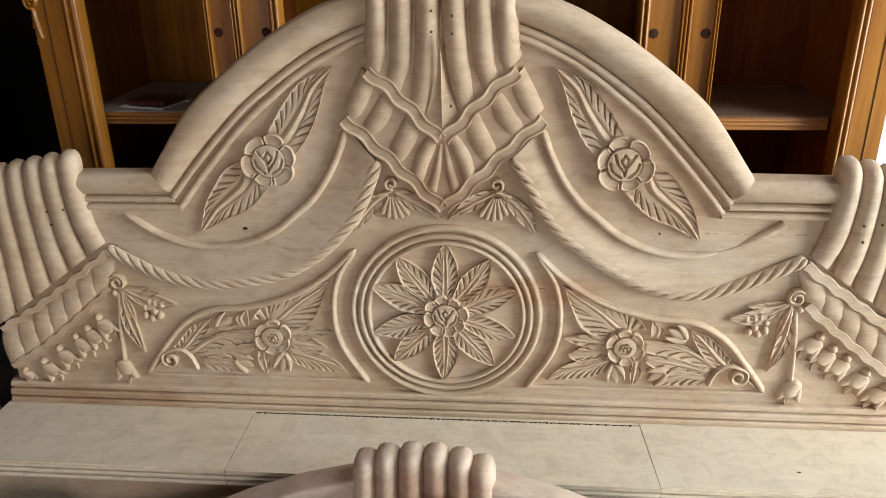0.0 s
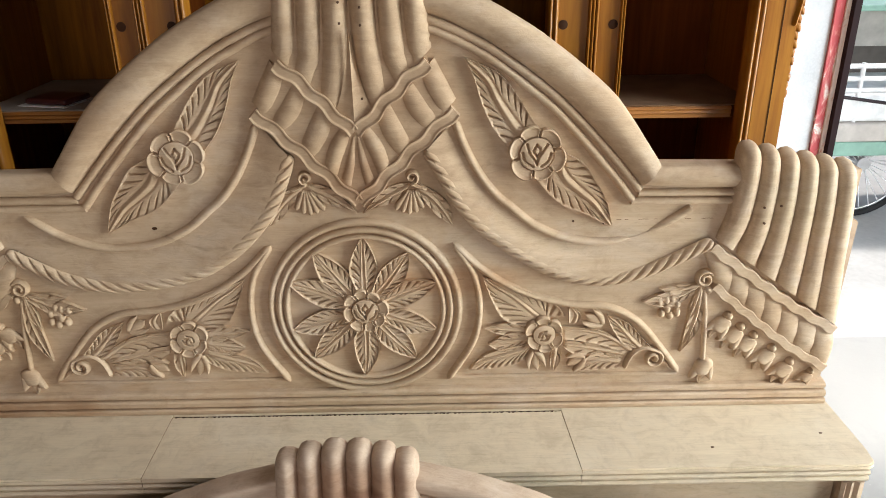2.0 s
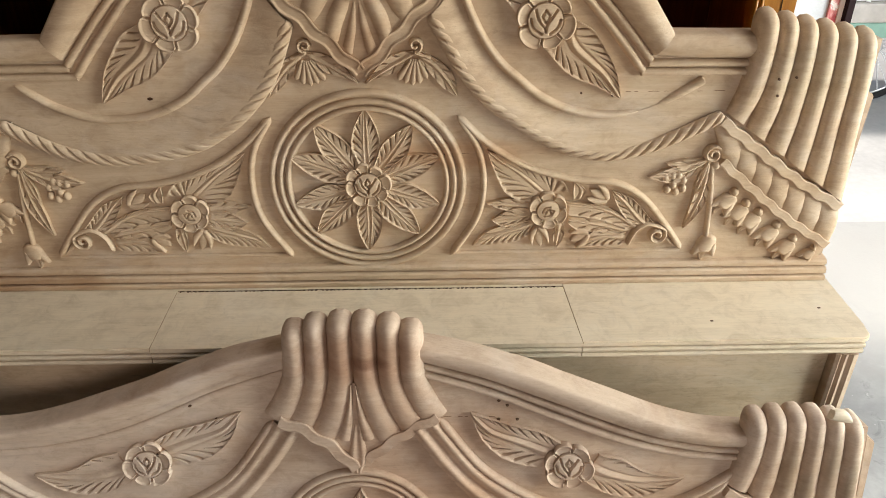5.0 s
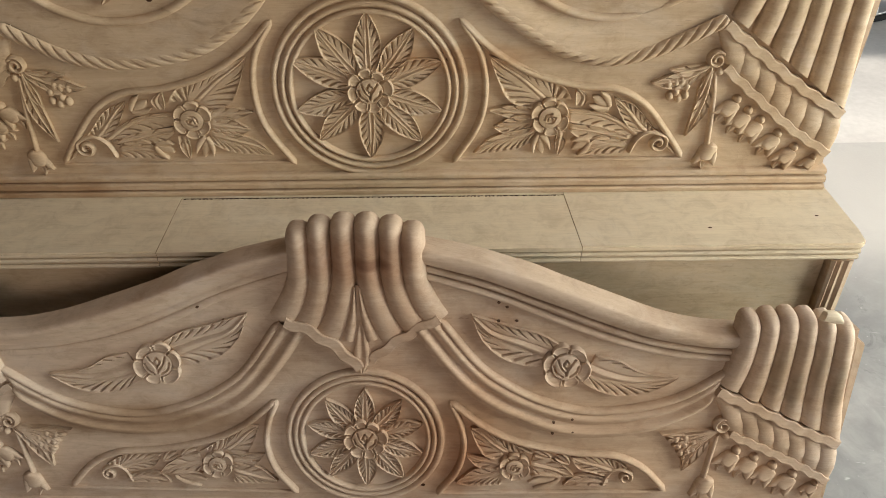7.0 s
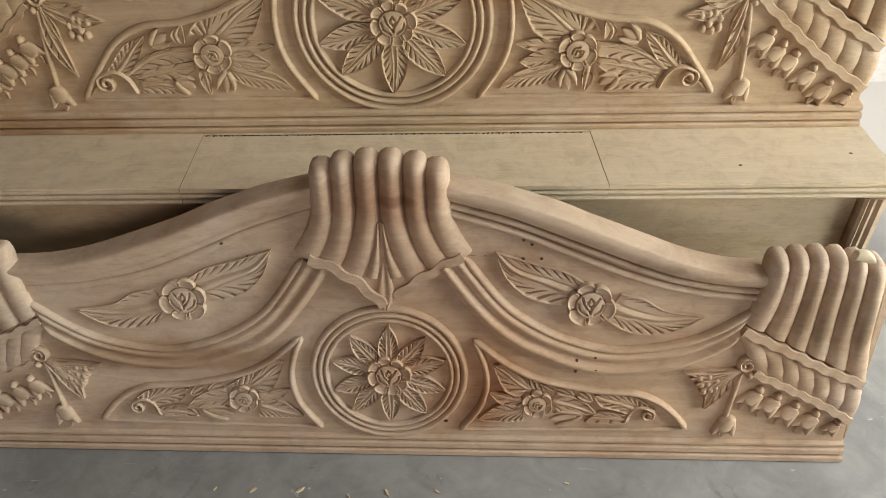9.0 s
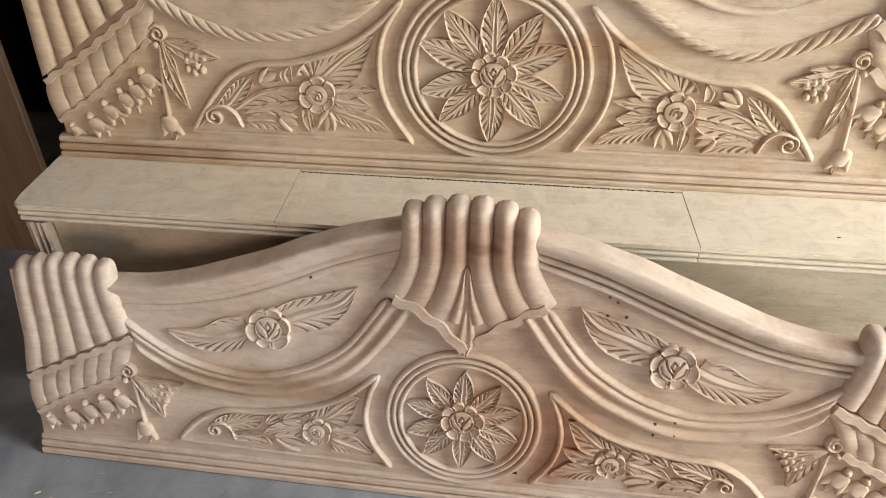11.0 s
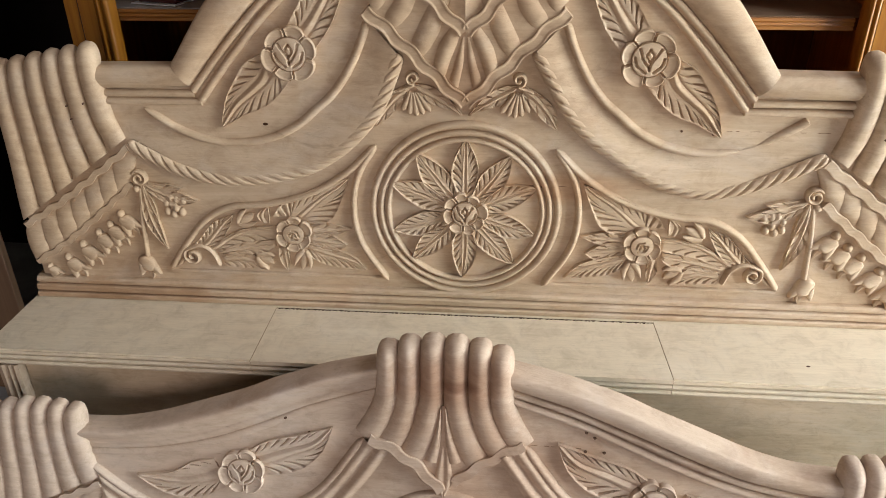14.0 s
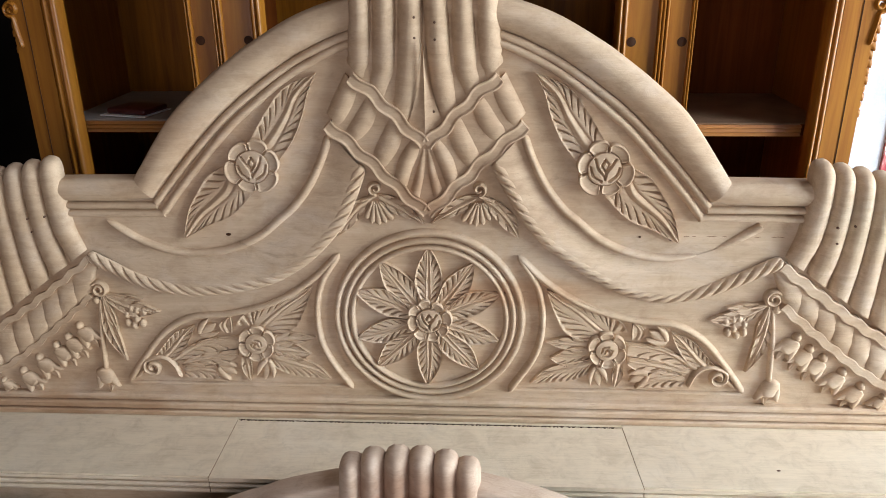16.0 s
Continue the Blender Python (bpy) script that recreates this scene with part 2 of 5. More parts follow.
def cement(tree, bsdf):
    v = coords(tree, (1, 1, 1))
    big = noise_tex(tree, v, 2.4, 6.0, 0.6, 0.6)
    mid = noise_tex(tree, v, 11.0, 6.0, 0.65, 0.8)
    fine = noise_tex(tree, v, 90.0, 3.0)
    col = ramp(tree, big, [(0.34, (0.225, 0.225, 0.225)), (0.66, (0.36, 0.355, 0.345))])
    col = mix(tree, 0.6, col, ramp(tree, mid, [(0.36, (0.62, 0.62, 0.63)), (0.62, (1, 1, 1))]), "MULTIPLY")
    scuff = noise_tex(tree, coords(tree, (3, 9, 1)), 5.0, 6.0, 0.7, 1.2)
    col = mix(tree, ramp(tree, scuff, [(0.66, (0, 0, 0)), (0.74, (0.5, 0.5, 0.5))]), col, (0.55, 0.54, 0.52))
    scratch = noise_tex(tree, coords(tree, (2.5, 26, 1)), 3.6, 3.0, 0.6, 0.5)
    patch = noise_tex(tree, v, 5.5, 3.0, 0.6)
    lines = mix(tree, 1.0, ramp(tree, scratch, [(0.68, (0, 0, 0)), (0.72, (0.8, 0.8, 0.8))]), ramp(tree, patch, [(0.52, (0, 0, 0)), (0.62, (1, 1, 1))]), "MULTIPLY")
    col = mix(tree, lines, col, (0.60, 0.59, 0.57))
    specks = noise_tex(tree, v, 46.0, 3.0, 0.6)
    col = mix(tree, ramp(tree, specks, [(0.69, (0, 0, 0)), (0.73, (0.55, 0.55, 0.55))]), col, (0.62, 0.60, 0.57))
    spots = noise_tex(tree, v, 6.5, 7.0, 0.72, 1.0)
    col = mix(tree, ramp(tree, spots, [(0.60, (0, 0, 0)), (0.70, (0.5, 0.5, 0.5))]), col, (0.085, 0.085, 0.09))
    # paler patch round the doorway: the glare of sunlit floor put into the colour
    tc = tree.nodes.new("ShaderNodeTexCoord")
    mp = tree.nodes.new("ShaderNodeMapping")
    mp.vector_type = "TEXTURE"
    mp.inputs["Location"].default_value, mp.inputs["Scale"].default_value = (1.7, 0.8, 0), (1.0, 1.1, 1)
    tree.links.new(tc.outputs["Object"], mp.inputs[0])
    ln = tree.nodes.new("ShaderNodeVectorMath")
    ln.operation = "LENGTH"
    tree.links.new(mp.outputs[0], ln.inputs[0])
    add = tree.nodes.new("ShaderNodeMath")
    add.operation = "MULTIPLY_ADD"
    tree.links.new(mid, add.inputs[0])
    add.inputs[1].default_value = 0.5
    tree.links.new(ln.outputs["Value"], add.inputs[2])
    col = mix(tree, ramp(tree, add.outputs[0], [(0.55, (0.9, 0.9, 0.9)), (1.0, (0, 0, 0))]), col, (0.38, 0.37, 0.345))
    tree.links.new(col, bsdf.inputs["Base Color"])
    bsdf.inputs["Specular IOR Level"].default_value = 0.3
    tree.links.new(ramp(tree, mid, [(0.3, (0.50, 0.50, 0.50)), (0.7, (0.75, 0.75, 0.75))]), bsdf.inputs["Roughness"])
    bump(tree, bsdf, fine, 0.2, 0.002)


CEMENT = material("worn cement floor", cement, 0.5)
STREET = material("pale dusty ground", plaster((0.58, 0.56, 0.525), (0.46, 0.445, 0.42), 1.7, 0.3), 0.85)
# kept dark so that the unseen walls bounce little light
WALL = material("dark plaster wall, low bounce", plaster((0.20, 0.17, 0.14), (0.14, 0.12, 0.10), 1.6), 0.85)
# near-black colour stands in for the unlit left of the room
DARK_WALL = material("near-black wall, shade in its colour", plaster((0.016, 0.010, 0.007), (0.009, 0.006, 0.004), 1.6), 0.9)
WHITE = material("white limewash", plaster((0.60, 0.62, 0.64), (0.46, 0.48, 0.51), 6.0), 0.85)
PAPER_GREY = material("grey shelf paper", plaster((0.40, 0.36, 0.32), (0.30, 0.27, 0.235), 6.0), 0.8)
PAPER = material("shelf paper", plaster((0.27, 0.175, 0.105), (0.19, 0.115, 0.065), 6.0), 0.8)


def plain(name, color, rough=0.5, metal=0.0, vary=0.15):
    def build(tree, bsdf):
        n = noise_tex(tree, coords(tree, (1, 1, 1)), 14.0, 5.0)
        col = ramp(tree, n, [(0.3, tuple(c * (1 - vary) for c in color)), (0.7, tuple(min(1, c * (1 + vary)) for c in color))])
        tree.links.new(col, bsdf.inputs["Base Color"])
        bsdf.inputs["Specular IOR Level"].default_value = 0.15 if rough > 0.65 else 0.5

    return material(name, build, rough, metal)


STEEL = plain("black painted steel", (0.022, 0.011, 0.012), 0.45, 0.2)
DARKBOARD = plain("brown-grey board", (0.20, 0.175, 0.155), 0.8)
MAROON = plain("dark maroon paint", (0.014, 0.004, 0.005), 0.7)
LEATHER = plain("dark red leather", (0.06, 0.012, 0.012), 0.35)
RUBBER = plain("black rubber", (0.03, 0.03, 0.03), 0.8)
CHROME = plain("dull chrome", (0.55, 0.55, 0.56), 0.35, 0.9)
CARTPAINT = plain("pale green paint", (0.25, 0.42, 0.34), 0.6)
RAILPAINT = plain("white rail paint", (0.84, 0.84, 0.84), 0.5)
GREYBOARD = plain("grey board", (0.52, 0.48, 0.44), 0.7)
HOLE = plain("dark brown for nail holes", (0.11, 0.06, 0.035), 0.8)
BROWNLINE = plain("brown crack", (0.20, 0.115, 0.06), 0.8)
# dark brown carries the shade of gaps, grooves and holes; also colours knots
DARKWOOD = plain("dark brown for gaps, holes and knots", (0.05, 0.02, 0.008), 0.7)


def flaky(tree, bsdf):
    n = noise_tex(tree, coords(tree, (1, 1, 0.35)), 26.0, 6.0, 0.65, 0.8)
    col = ramp(tree, n, [(0.46, (0.50, 0.09, 0.10)), (0.54, (0.62, 0.26, 0.24)), (0.58, (0.8, 0.74, 0.7))])
    tree.links.new(col, bsdf.inputs["Base Color"])
    bump(tree, bsdf, n, 0.4, 0.004)


def flaky_pale(tree, bsdf):
    n = noise_tex(tree, coords(tree, (1, 1, 0.35)), 30.0, 6.0, 0.65, 0.8)
    col = ramp(tree, n, [(0.38, (0.45, 0.08, 0.09)), (0.44, (0.72, 0.55, 0.48)), (0.50, (0.82, 0.78, 0.74))])
    tree.links.new(col, bsdf.inputs["Base Color"])
    bump(tree, bsdf, n, 0.4, 0.004)


FLAKY = material("flaking red paint", flaky, 0.8)
FLAKY_PALE = material("bare whitish edge", flaky_pale, 0.85)

# ---- mesh helpers ----
# A relief mesh is (verts, faces): x to the right, z up, y negative towards the viewer.


def catmull(points, n):
    p = np.array(points, float)
    if len(p) == 2:
        p = np.array([p[0], (p[0] + p[1]) / 2, p[1]])
    ext = np.vstack([2 * p[0] - p[1], p, 2 * p[-1] - p[-2]])
    fine = []
    for i in range(len(p) - 1):
        a, b, c, d = ext[i : i + 4]
        for k in np.linspace(0, 1, 24, endpoint=False):
            fine.append(0.5 * (2 * b + (c - a) * k + (2 * a - 5 * b + 4 * c - d) * k * k + (3 * b - a - 3 * c + d) * k**3))
    fine.append(p[-1])
    fine = np.array(fine)
    s = np.concatenate([[0], np.cumsum(np.linalg.norm(np.diff(fine, axis=0), axis=1))])
    t = np.linspace(0, s[-1], n)
    return np.stack([np.interp(t, s, fine[:, k]) for k in range(fine.shape[1])], 1), s[-1]


def grid_faces(n, m, wrap=False):
    f = []
    for i in range(n - 1):
        for j in range(m if wrap else m - 1):
            k = (j + 1) % m
            f.append((i * m + j, i * m + k, (i + 1) * m + k, (i + 1) * m + j))
    return f


def normals2(p):
    d = np.gradient(p, axis=0)
    d /= np.linalg.norm(d, axis=1)[:, None] + 1e-9
    return np.stack([-d[:, 1], d[:, 0]], 1)


def sweep(points, width, height, n=40, m=9, base=0.0, ends=(0.0, 0.0), taper=None, twist=0.0, depth=0.25, sink=0.004, power=1.0, lift=None):
    """A raised half-round along a curve. ends: share of the length that is drawn in at each end; twist: pitch of rope strands."""
    p, length = catmull(points, n)
    q = normals2(p)
    s = np.linspace(0, 1, n)
    w = np.full(n, float(width)) if taper is None else width * np.interp(s, *zip(*taper))
    e = np.ones(n)
    if ends[0]:
        e *= np.sqrt(np.clip(1 - (1 - np.clip(s / ends[0], 0, 1)) ** 2, 0, 1))
    if ends[1]:
        e *= np.sqrt(np.clip(1 - (1 - np.clip((1 - s) / ends[1], 0, 1)) ** 2, 0, 1))
    lf = np.zeros(n) if lift is None else np.interp(s, *zip(*lift))
    v = []
    for i in range(n):
        for j in range(m):
            a = math.pi * j / (m - 1)
            off = -math.cos(a)
            up = math.sin(a) ** power
            h = height * up * (0.35 + 0.65 * e[i])
            if twist:
                h *= 1 - depth * abs(math.cos(math.pi * (s[i] * length / twist - 0.75 * off))) ** 11
            x, z = p[i] + q[i] * off * w[i] * 0.5 * (0.1 + 0.9 * e[i])
            v.append((x, sink - base - lf[i] - (h + sink), z))
    f = grid_faces(n, m)
    f.append(tuple(range(m)))
    f.append(tuple((n - 1) * m + j for j in reversed(range(m))))
    return v, f


def loft(a, b, profile, n=48, m=13, base=0.0, ramp_ends=0.0):
    """A surface between two curves; profile(u) gives the height at share u of the way across."""
    p, _ = catmull(a, n)
    q, _ = catmull(b, n)
    v = []
    for i in range(n):
        s = i / (n - 1)
        k = 1.0 if not ramp_ends else min(1.0, (1 - s) / ramp_ends)
        for j in range(m):
            u = j / (m - 1)
            x, z = p[i] * (1 - u) + q[i] * u
            v.append((x, -base - k * profile(u, s), z))
    return v, grid_faces(n, m)


def leaf3(left, rib, right, height=0.012, cuts=(5, 5), base=0.0, start=(0.06, 0.06), reach=(0.80, 0.80), ridge=0.24, step=0.0013, bite=0.85, slit=0.0021, advance=1.6, stem=0.0026, tail=0.2, close=0.0):
    """A carved leaf between two rims and a rib that meet at its tip: a flat face, a thin raised rib and rim, a steep cut edge, and
    curved gouges that open at the rim and thin out towards the rib. cuts: gouges on each side; start: share along where they begin;
    reach: share of the half width that a gouge crosses; advance: how far a gouge runs towards the tip, in half widths;
    tail: depth of the slope behind a gouge; close: share of the half width that stays whole along the rim."""
    _, span = catmull(rib, 8)
    n = max(28, int(span / step))
    lines = [catmull(c, n)[0] for c in (left, rib, right)]
    s = np.linspace(0, 1, n)[:, None]
    xs, hs = [], []
    for side, rim, count, s0 in ((-1, lines[0], cuts[0], start[0]), (1, lines[2], cuts[1], start[1])):
        wide = np.linalg.norm(rim - lines[1], axis=1)[:, None]
        m = max(9, int(wide.max() / step))
        u = np.linspace(0, 1, m)[None, :]
        d = u * wide
        st = stem * (1.15 - 0.75 * s)
        h = 0.62 + 0.10 * u**2 + 0.14 * np.clip((u - 0.86) / 0.1, 0, 1)
        h = h + ridge * np.exp(-((d / st) ** 2)) - 0.7 * ridge * np.exp(-(((d - 2.1 * st) / (0.6 * st)) ** 2)) * np.clip((0.97 - s) * 8, 0, 1)
        mean = max(float(wide.mean()), 1e-4)
        for k in range(count):
            a = s0 + (0.93 - s0) * (k + 0.35) / max(count, 1)
            wob = 0.5 + 0.5 * math.sin(5.1 * k + 1.7 * side + 40 * float(rib[0][0]))
            u0 = 1 - (reach[0] if side < 0 else reach[1]) * (0.75 + 0.25 * wob)
            go = np.clip((u - u0) / (1 - u0), 0, 1)
            path = a + advance * mean / span * (go**0.62 - 1)
            off = (s - path) * span * 0.75
            half = slit * (0.25 + 0.95 * go) * (0.85 + 0.3 * wob)
            v = np.where(off < 0, np.clip(1 + off / (0.55 * half), 0, 1), (1 - tail) * np.clip(1 - off / (1.3 * half), 0, 1) + tail * np.clip(1 - off / (4.5 * half), 0, 1))
            h = h - 0.8 * bite * v * np.clip((u - u0) / 0.08, 0, 1) * np.clip(go * 2.2 + 0.35, 0, 1) * (np.clip((1 - u) / close - 0.5, 0, 1) if close else 1.0)
        h = height * np.clip(h, 0.05, 2) * np.clip(5 * s + 0.6, 0, 1) * np.clip(9 * (1 - s) + 0.55, 0, 1)
        h = np.concatenate([h, np.full((n, 1), -0.004)], 1)
        u = np.concatenate([u, [[1.0]]], 1)
        p = lines[1][:, None, :] * (1 - u[:, :, None]) + rim[:, None, :] * u[:, :, None]
        if side < 0:
            p, h = p[:, ::-1], h[:, ::-1]
        else:
            p, h = p[:, 1:], h[:, 1:]
        xs.append(p), hs.append(h)
    p, h = np.concatenate(xs, 1), np.concatenate(hs, 1)
    h[0, :] = h[-1, :] = -0.004
    v = np.stack([p[:, :, 0], -base - h, p[:, :, 1]], 2).reshape(-1, 3)
    return v.tolist(), grid_faces(n, h.shape[1])


def leaf(root, tip, width, height=0.011, bend=0.0, cuts=(4, 4), base=0.0, full=0.45, foot=0.5, lean=0.5, **more):
    """A simple pointed leaf; bend: sideways bow as a share of its length; lean: share of the width left of the rib."""
    a, b = np.array(root, float), np.array(tip, float)
    d = b - a
    length = np.linalg.norm(d)
    q = np.array([-d[1], d[0]]) / length
    s = np.linspace(0, 1, 9)
    g = np.interp(s, [0, full * 0.5, full, 0.4 + 0.6 * full, 0.75 + 0.2 * full, 1], [foot, 0.5 + 0.5 * foot, 1.0, 0.74, 0.38, 0.0])
    mid = a + d * s[:, None] + q * (bend * length * np.sin(math.pi * s))[:, None]
    return leaf3(mid + q * (width * lean * g)[:, None], mid, mid - q * (width * (1 - lean) * g)[:, None], height, cuts, base, **more)


def petal(root, tip, width, height, bend=0.0, base=0.0, full=0.4, foot=0.45, n=22, m=15, flare=0.0, hollow=0.0):
    """A smooth domed petal with a cut edge; flare lifts its tip, hollow sinks its middle."""
    a, b = np.array(root, float), np.array(tip, float)
    d = b - a
    length = np.linalg.norm(d)
    q = np.array([-d[1], d[0]]) / length
    s = np.linspace(0, 1, n)[:, None]
    u = np.concatenate([[-1.0], np.linspace(-1, 1, m - 2), [1.0]])[None, :]
    g = np.interp(s, [0, full * 0.5, full, 0.5 + 0.5 * full, 0.8 + 0.15 * full, 1], [foot, 0.5 + 0.5 * foot, 1.0, 0.78, 0.42, 0.0])
    mid = a + d * s + q * bend * length * np.sin(math.pi * s)
    h = height * (0.45 + 0.55 * np.sqrt(np.clip(1 - u**2, 0, 1)) - hollow * np.exp(-((u / 0.4) ** 2))) * (1 + flare * s**2) * np.clip(0.6 + 4 * s, 0, 1)
    h[:, 0] = h[:, -1] = -0.003
    h[0, :] = h[-1, :] = -0.003
    off = u * width * 0.5 * g
    v = np.stack([mid[:, :1] + q[0] * off, -base - h, mid[:, 1:] + q[1] * off], 2).reshape(-1, 3)
    return v.tolist(), grid_faces(n, m)


def merged(*shapes):
    v, f = [], []
    for sv, sf in shapes:
        k = len(v)
        v += list(sv)
        f += [tuple(j + k for j in face) for face in sf]
    return v, f


def rose(center, radius, height=0.018, petals=6, turn=0.0, base=0.0, n=44, m=180, heart=0.56, strokes=0):
    """A round carved flower: scalloped, slightly cupped petals with thin raised rims about a flat round heart scored with curved cuts."""
    r = np.concatenate([np.linspace(0, 1, n - 1), [1.0]])[:, None]
    a = (2 * math.pi * np.arange(m) / m)[None, :]
    pa = (a + turn + 0.10 * np.sin(2 * a + 3 * turn)) * petals / (2 * math.pi)
    off = np.abs(pa - np.round(pa))
    which = np.round(pa) % petals
    rim = (0.76 + 0.24 * np.sqrt(np.clip(1 - (2 * off) ** 2.4, 0, 1))) * (1 + 0.045 * np.sin(which * 2.7 + 9 * turn))
    rr = radius * r * np.where(r > heart, heart / np.maximum(r, 1e-6) + (1 - heart / np.maximum(r, 1e-6)) * (rim - heart) / (1 - heart), 1.0)
    gap = np.abs(0.5 - off) * 2 * math.pi / petals * rr
    u = np.clip((r - heart) / (1 - heart), 0, 1)
    up = 0.52 + 0.20 * u + 0.14 * np.clip((u - 0.72) / 0.16, 0, 1) - 0.10 * np.clip((u - 0.93) / 0.07, 0, 1)
    up = up + 0.10 * np.clip(1 - np.abs(gap - 0.0034) / 0.0018, 0, 1) - 0.46 * np.clip(1 - gap / 0.0022, 0, 1)
    mid = 0.72 + 0.16 * np.cos(np.clip(r / heart, 0, 1) * 1.5)
    x, z = r / heart * np.sin(a), r / heart * np.cos(a)
    bud = [[(-0.58, 0.60), (-0.40, 0.05), (0.02, -0.52)], [(0.60, 0.58), (0.36, 0.20), (0.10, -0.18), (0.02, -0.60)], [(0.0, 0.56), (-0.20, 0.22), (0.0, -0.12)], [(0.0, 0.56), (0.20, 0.24), (0.0, -0.12)], [(-0.84, 0.10), (-0.66, -0.42), (-0.20, -0.74)], [(0.84, 0.05), (0.70, -0.38), (0.28, -0.74)]]
    if strokes:
        bud = [[(-0.50, 0.15), (-0.15, 0.45), (0.35, 0.30)], [(-0.30, -0.05), (0.02, 0.16), (0.34, -0.08)], [(-0.55, -0.25), (-0.05, -0.52), (0.45, -0.22)], [(0.02, 0.12), (0.10, -0.15), (-0.06, -0.42)]]
    turn_by = (0.0, 0.55)[strokes % 2]
    for line in bud:
        c, _ = catmull([(px * math.cos(turn_by) - pz * math.sin(turn_by), px * math.sin(turn_by) + pz * math.cos(turn_by)) for px, pz in line], 14)
        dist = np.min(np.hypot(x[None] - c[:, 0, None, None], z[None] - c[:, 1, None, None]), 0)
        mid = mid - 0.40 * np.clip(1 - dist / 0.105, 0, 1)
    h = np.where(r < heart, mid, up) - 0.24 * np.clip(1 - np.abs(r - heart - 0.020) / 0.030, 0, 1)
    h = height * np.clip(h, 0.05, 2)
    h[-1, :] = -0.003
    v = np.stack([center[0] + rr * np.sin(a), -base - h, center[1] + rr * np.cos(a)], 2).reshape(-1, 3)
    return v.tolist(), [tuple(reversed(f)) for f in grid_faces(n, m, True)]


def pod(left, right, height, base=0.0, n=26, m=15, edge=0.5):
    """A smooth swelling petal between two rims, with a cut edge of a share of its height."""
    a, b = catmull(left, n)[0], catmull(right, n)[0]
    s = np.linspace(0, 1, n)[:, None]
    u = np.concatenate([[-1.0], np.linspace(-1, 1, m - 2), [1.0]])[None, :]
    h = height * (edge + (1 - edge) * np.sqrt(np.clip(1 - u**2, 0, 1))) * np.clip(0.7 + 3 * s, 0, 1) * np.clip(0.55 + 3 * (1 - s), 0, 1)
    h[:, 0] = h[:, -1] = -0.003
    h[0, :] = h[-1, :] = -0.003
    p = a[:, None, :] * (1 - u[:, :, None]) / 2 + b[:, None, :] * (1 + u[:, :, None]) / 2
    v = np.stack([p[:, :, 0], -base - h, p[:, :, 1]], 2).reshape(-1, 3)
    return v.tolist(), [tuple(reversed(f)) for f in grid_faces(n, m)]


def bell(anchor, k=1.0, height=0.014, base=0.0, turn=0.0):
    """A hanging bell flower below its berry: a swelling cup with two petals that turn outwards to points, and a
    small forked petal between them. k: its size; turn: degrees that it swings from its slant."""
    a = np.array(anchor, float)
    co, si = math.cos(radians(turn)), math.sin(radians(turn))

    def at(*points):
        return [a + np.array([x * co - z * si, x * si + z * co]) * k for x, z in points]

    return merged(
        pod(at((-0.020, -0.026), (-0.036, -0.038), (-0.037, -0.056)), at((-0.018, -0.028), (-0.030, -0.037), (-0.037, -0.056)), height * 0.55, base, 14, 9),
        pod(at((-0.017, -0.028), (-0.031, -0.040), (-0.037, -0.056)), at((-0.014, -0.030), (-0.020, -0.043), (-0.037, -0.056)), height * 0.42, base, 14, 9),
        pod(at((-0.024, -0.008), (-0.036, -0.018), (-0.051, -0.031)), at((-0.020, -0.026), (-0.034, -0.033), (-0.051, -0.031)), height * 0.80, base, 20, 11),
        pod(at((-0.010, -0.026), (-0.017, -0.042), (-0.013, -0.057)), at((0.007, -0.022), (0.001, -0.040), (-0.013, -0.057)), height * 0.95, base, 20, 11),
        pod(at((-0.002, -0.004), (-0.018, -0.003), (-0.032, -0.015), (-0.035, -0.030)), at((0.003, -0.007), (0.009, -0.021), (-0.003, -0.037), (-0.019, -0.041)), height * 1.05, base, 26, 17, edge=0.35),
    )


def tulip(root, tip, width, height=0.014, base=0.0):
    """A small bud with a pointed middle petal and two petals that turn outwards."""
    a, b = np.array(root, float), np.array(tip, float)
    d = b - a
    q = np.array([-d[1], d[0]]) / np.linalg.norm(d)
    return merged(
        petal(a + d * 0.15, b, width * 0.50, height * 0.7, 0.0, base, 0.5, 0.6),
        petal(a, a + d * 0.88 - q * width * 0.46, width * 0.36, height * 0.85, -0.10, base, 0.38, 0.7, flare=0.1),
        petal(a, a + d * 0.88 + q * width * 0.46, width * 0.36, height * 0.9, 0.10, base, 0.38, 0.7, flare=0.1),
    )


def dome(center, radius, height, base=0.0, n=6, m=14, stretch=(1.0, 1.0), turn=0.0):
    v = []
    for i in range(n):
        a = i / (n - 1) * math.pi / 2
        for j in range(m):
            b = 2 * math.pi * j / m
            x, z = radius * math.sin(a) * math.cos(b) * stretch[0], radius * math.sin(a) * math.sin(b) * stretch[1]
            v.append((center[0] + x * math.cos(turn) - z * math.sin(turn), -base - height * math.cos(a) + (0.003 if i == n - 1 else 0), center[1] + x * math.sin(turn) + z * math.cos(turn)))
    return v, grid_faces(n, m, True)


def spiral(center, radius, turns=1.6, start=0.0, hand=1, width=0.01, height=0.012, base=0.0, tail=()):
    pts = list(tail)
    for k in range(14):
        s = k / 13
        a = start + hand * s * turns * 2 * math.pi
        r = radius * (1 - 0.8 * s)
        pts.append((center[0] + r * math.cos(a), center[1] + r * math.sin(a)))
    return sweep(pts, width, height, n=46 + 4 * len(tail), m=7, base=base, ends=(0.05, 0.05))


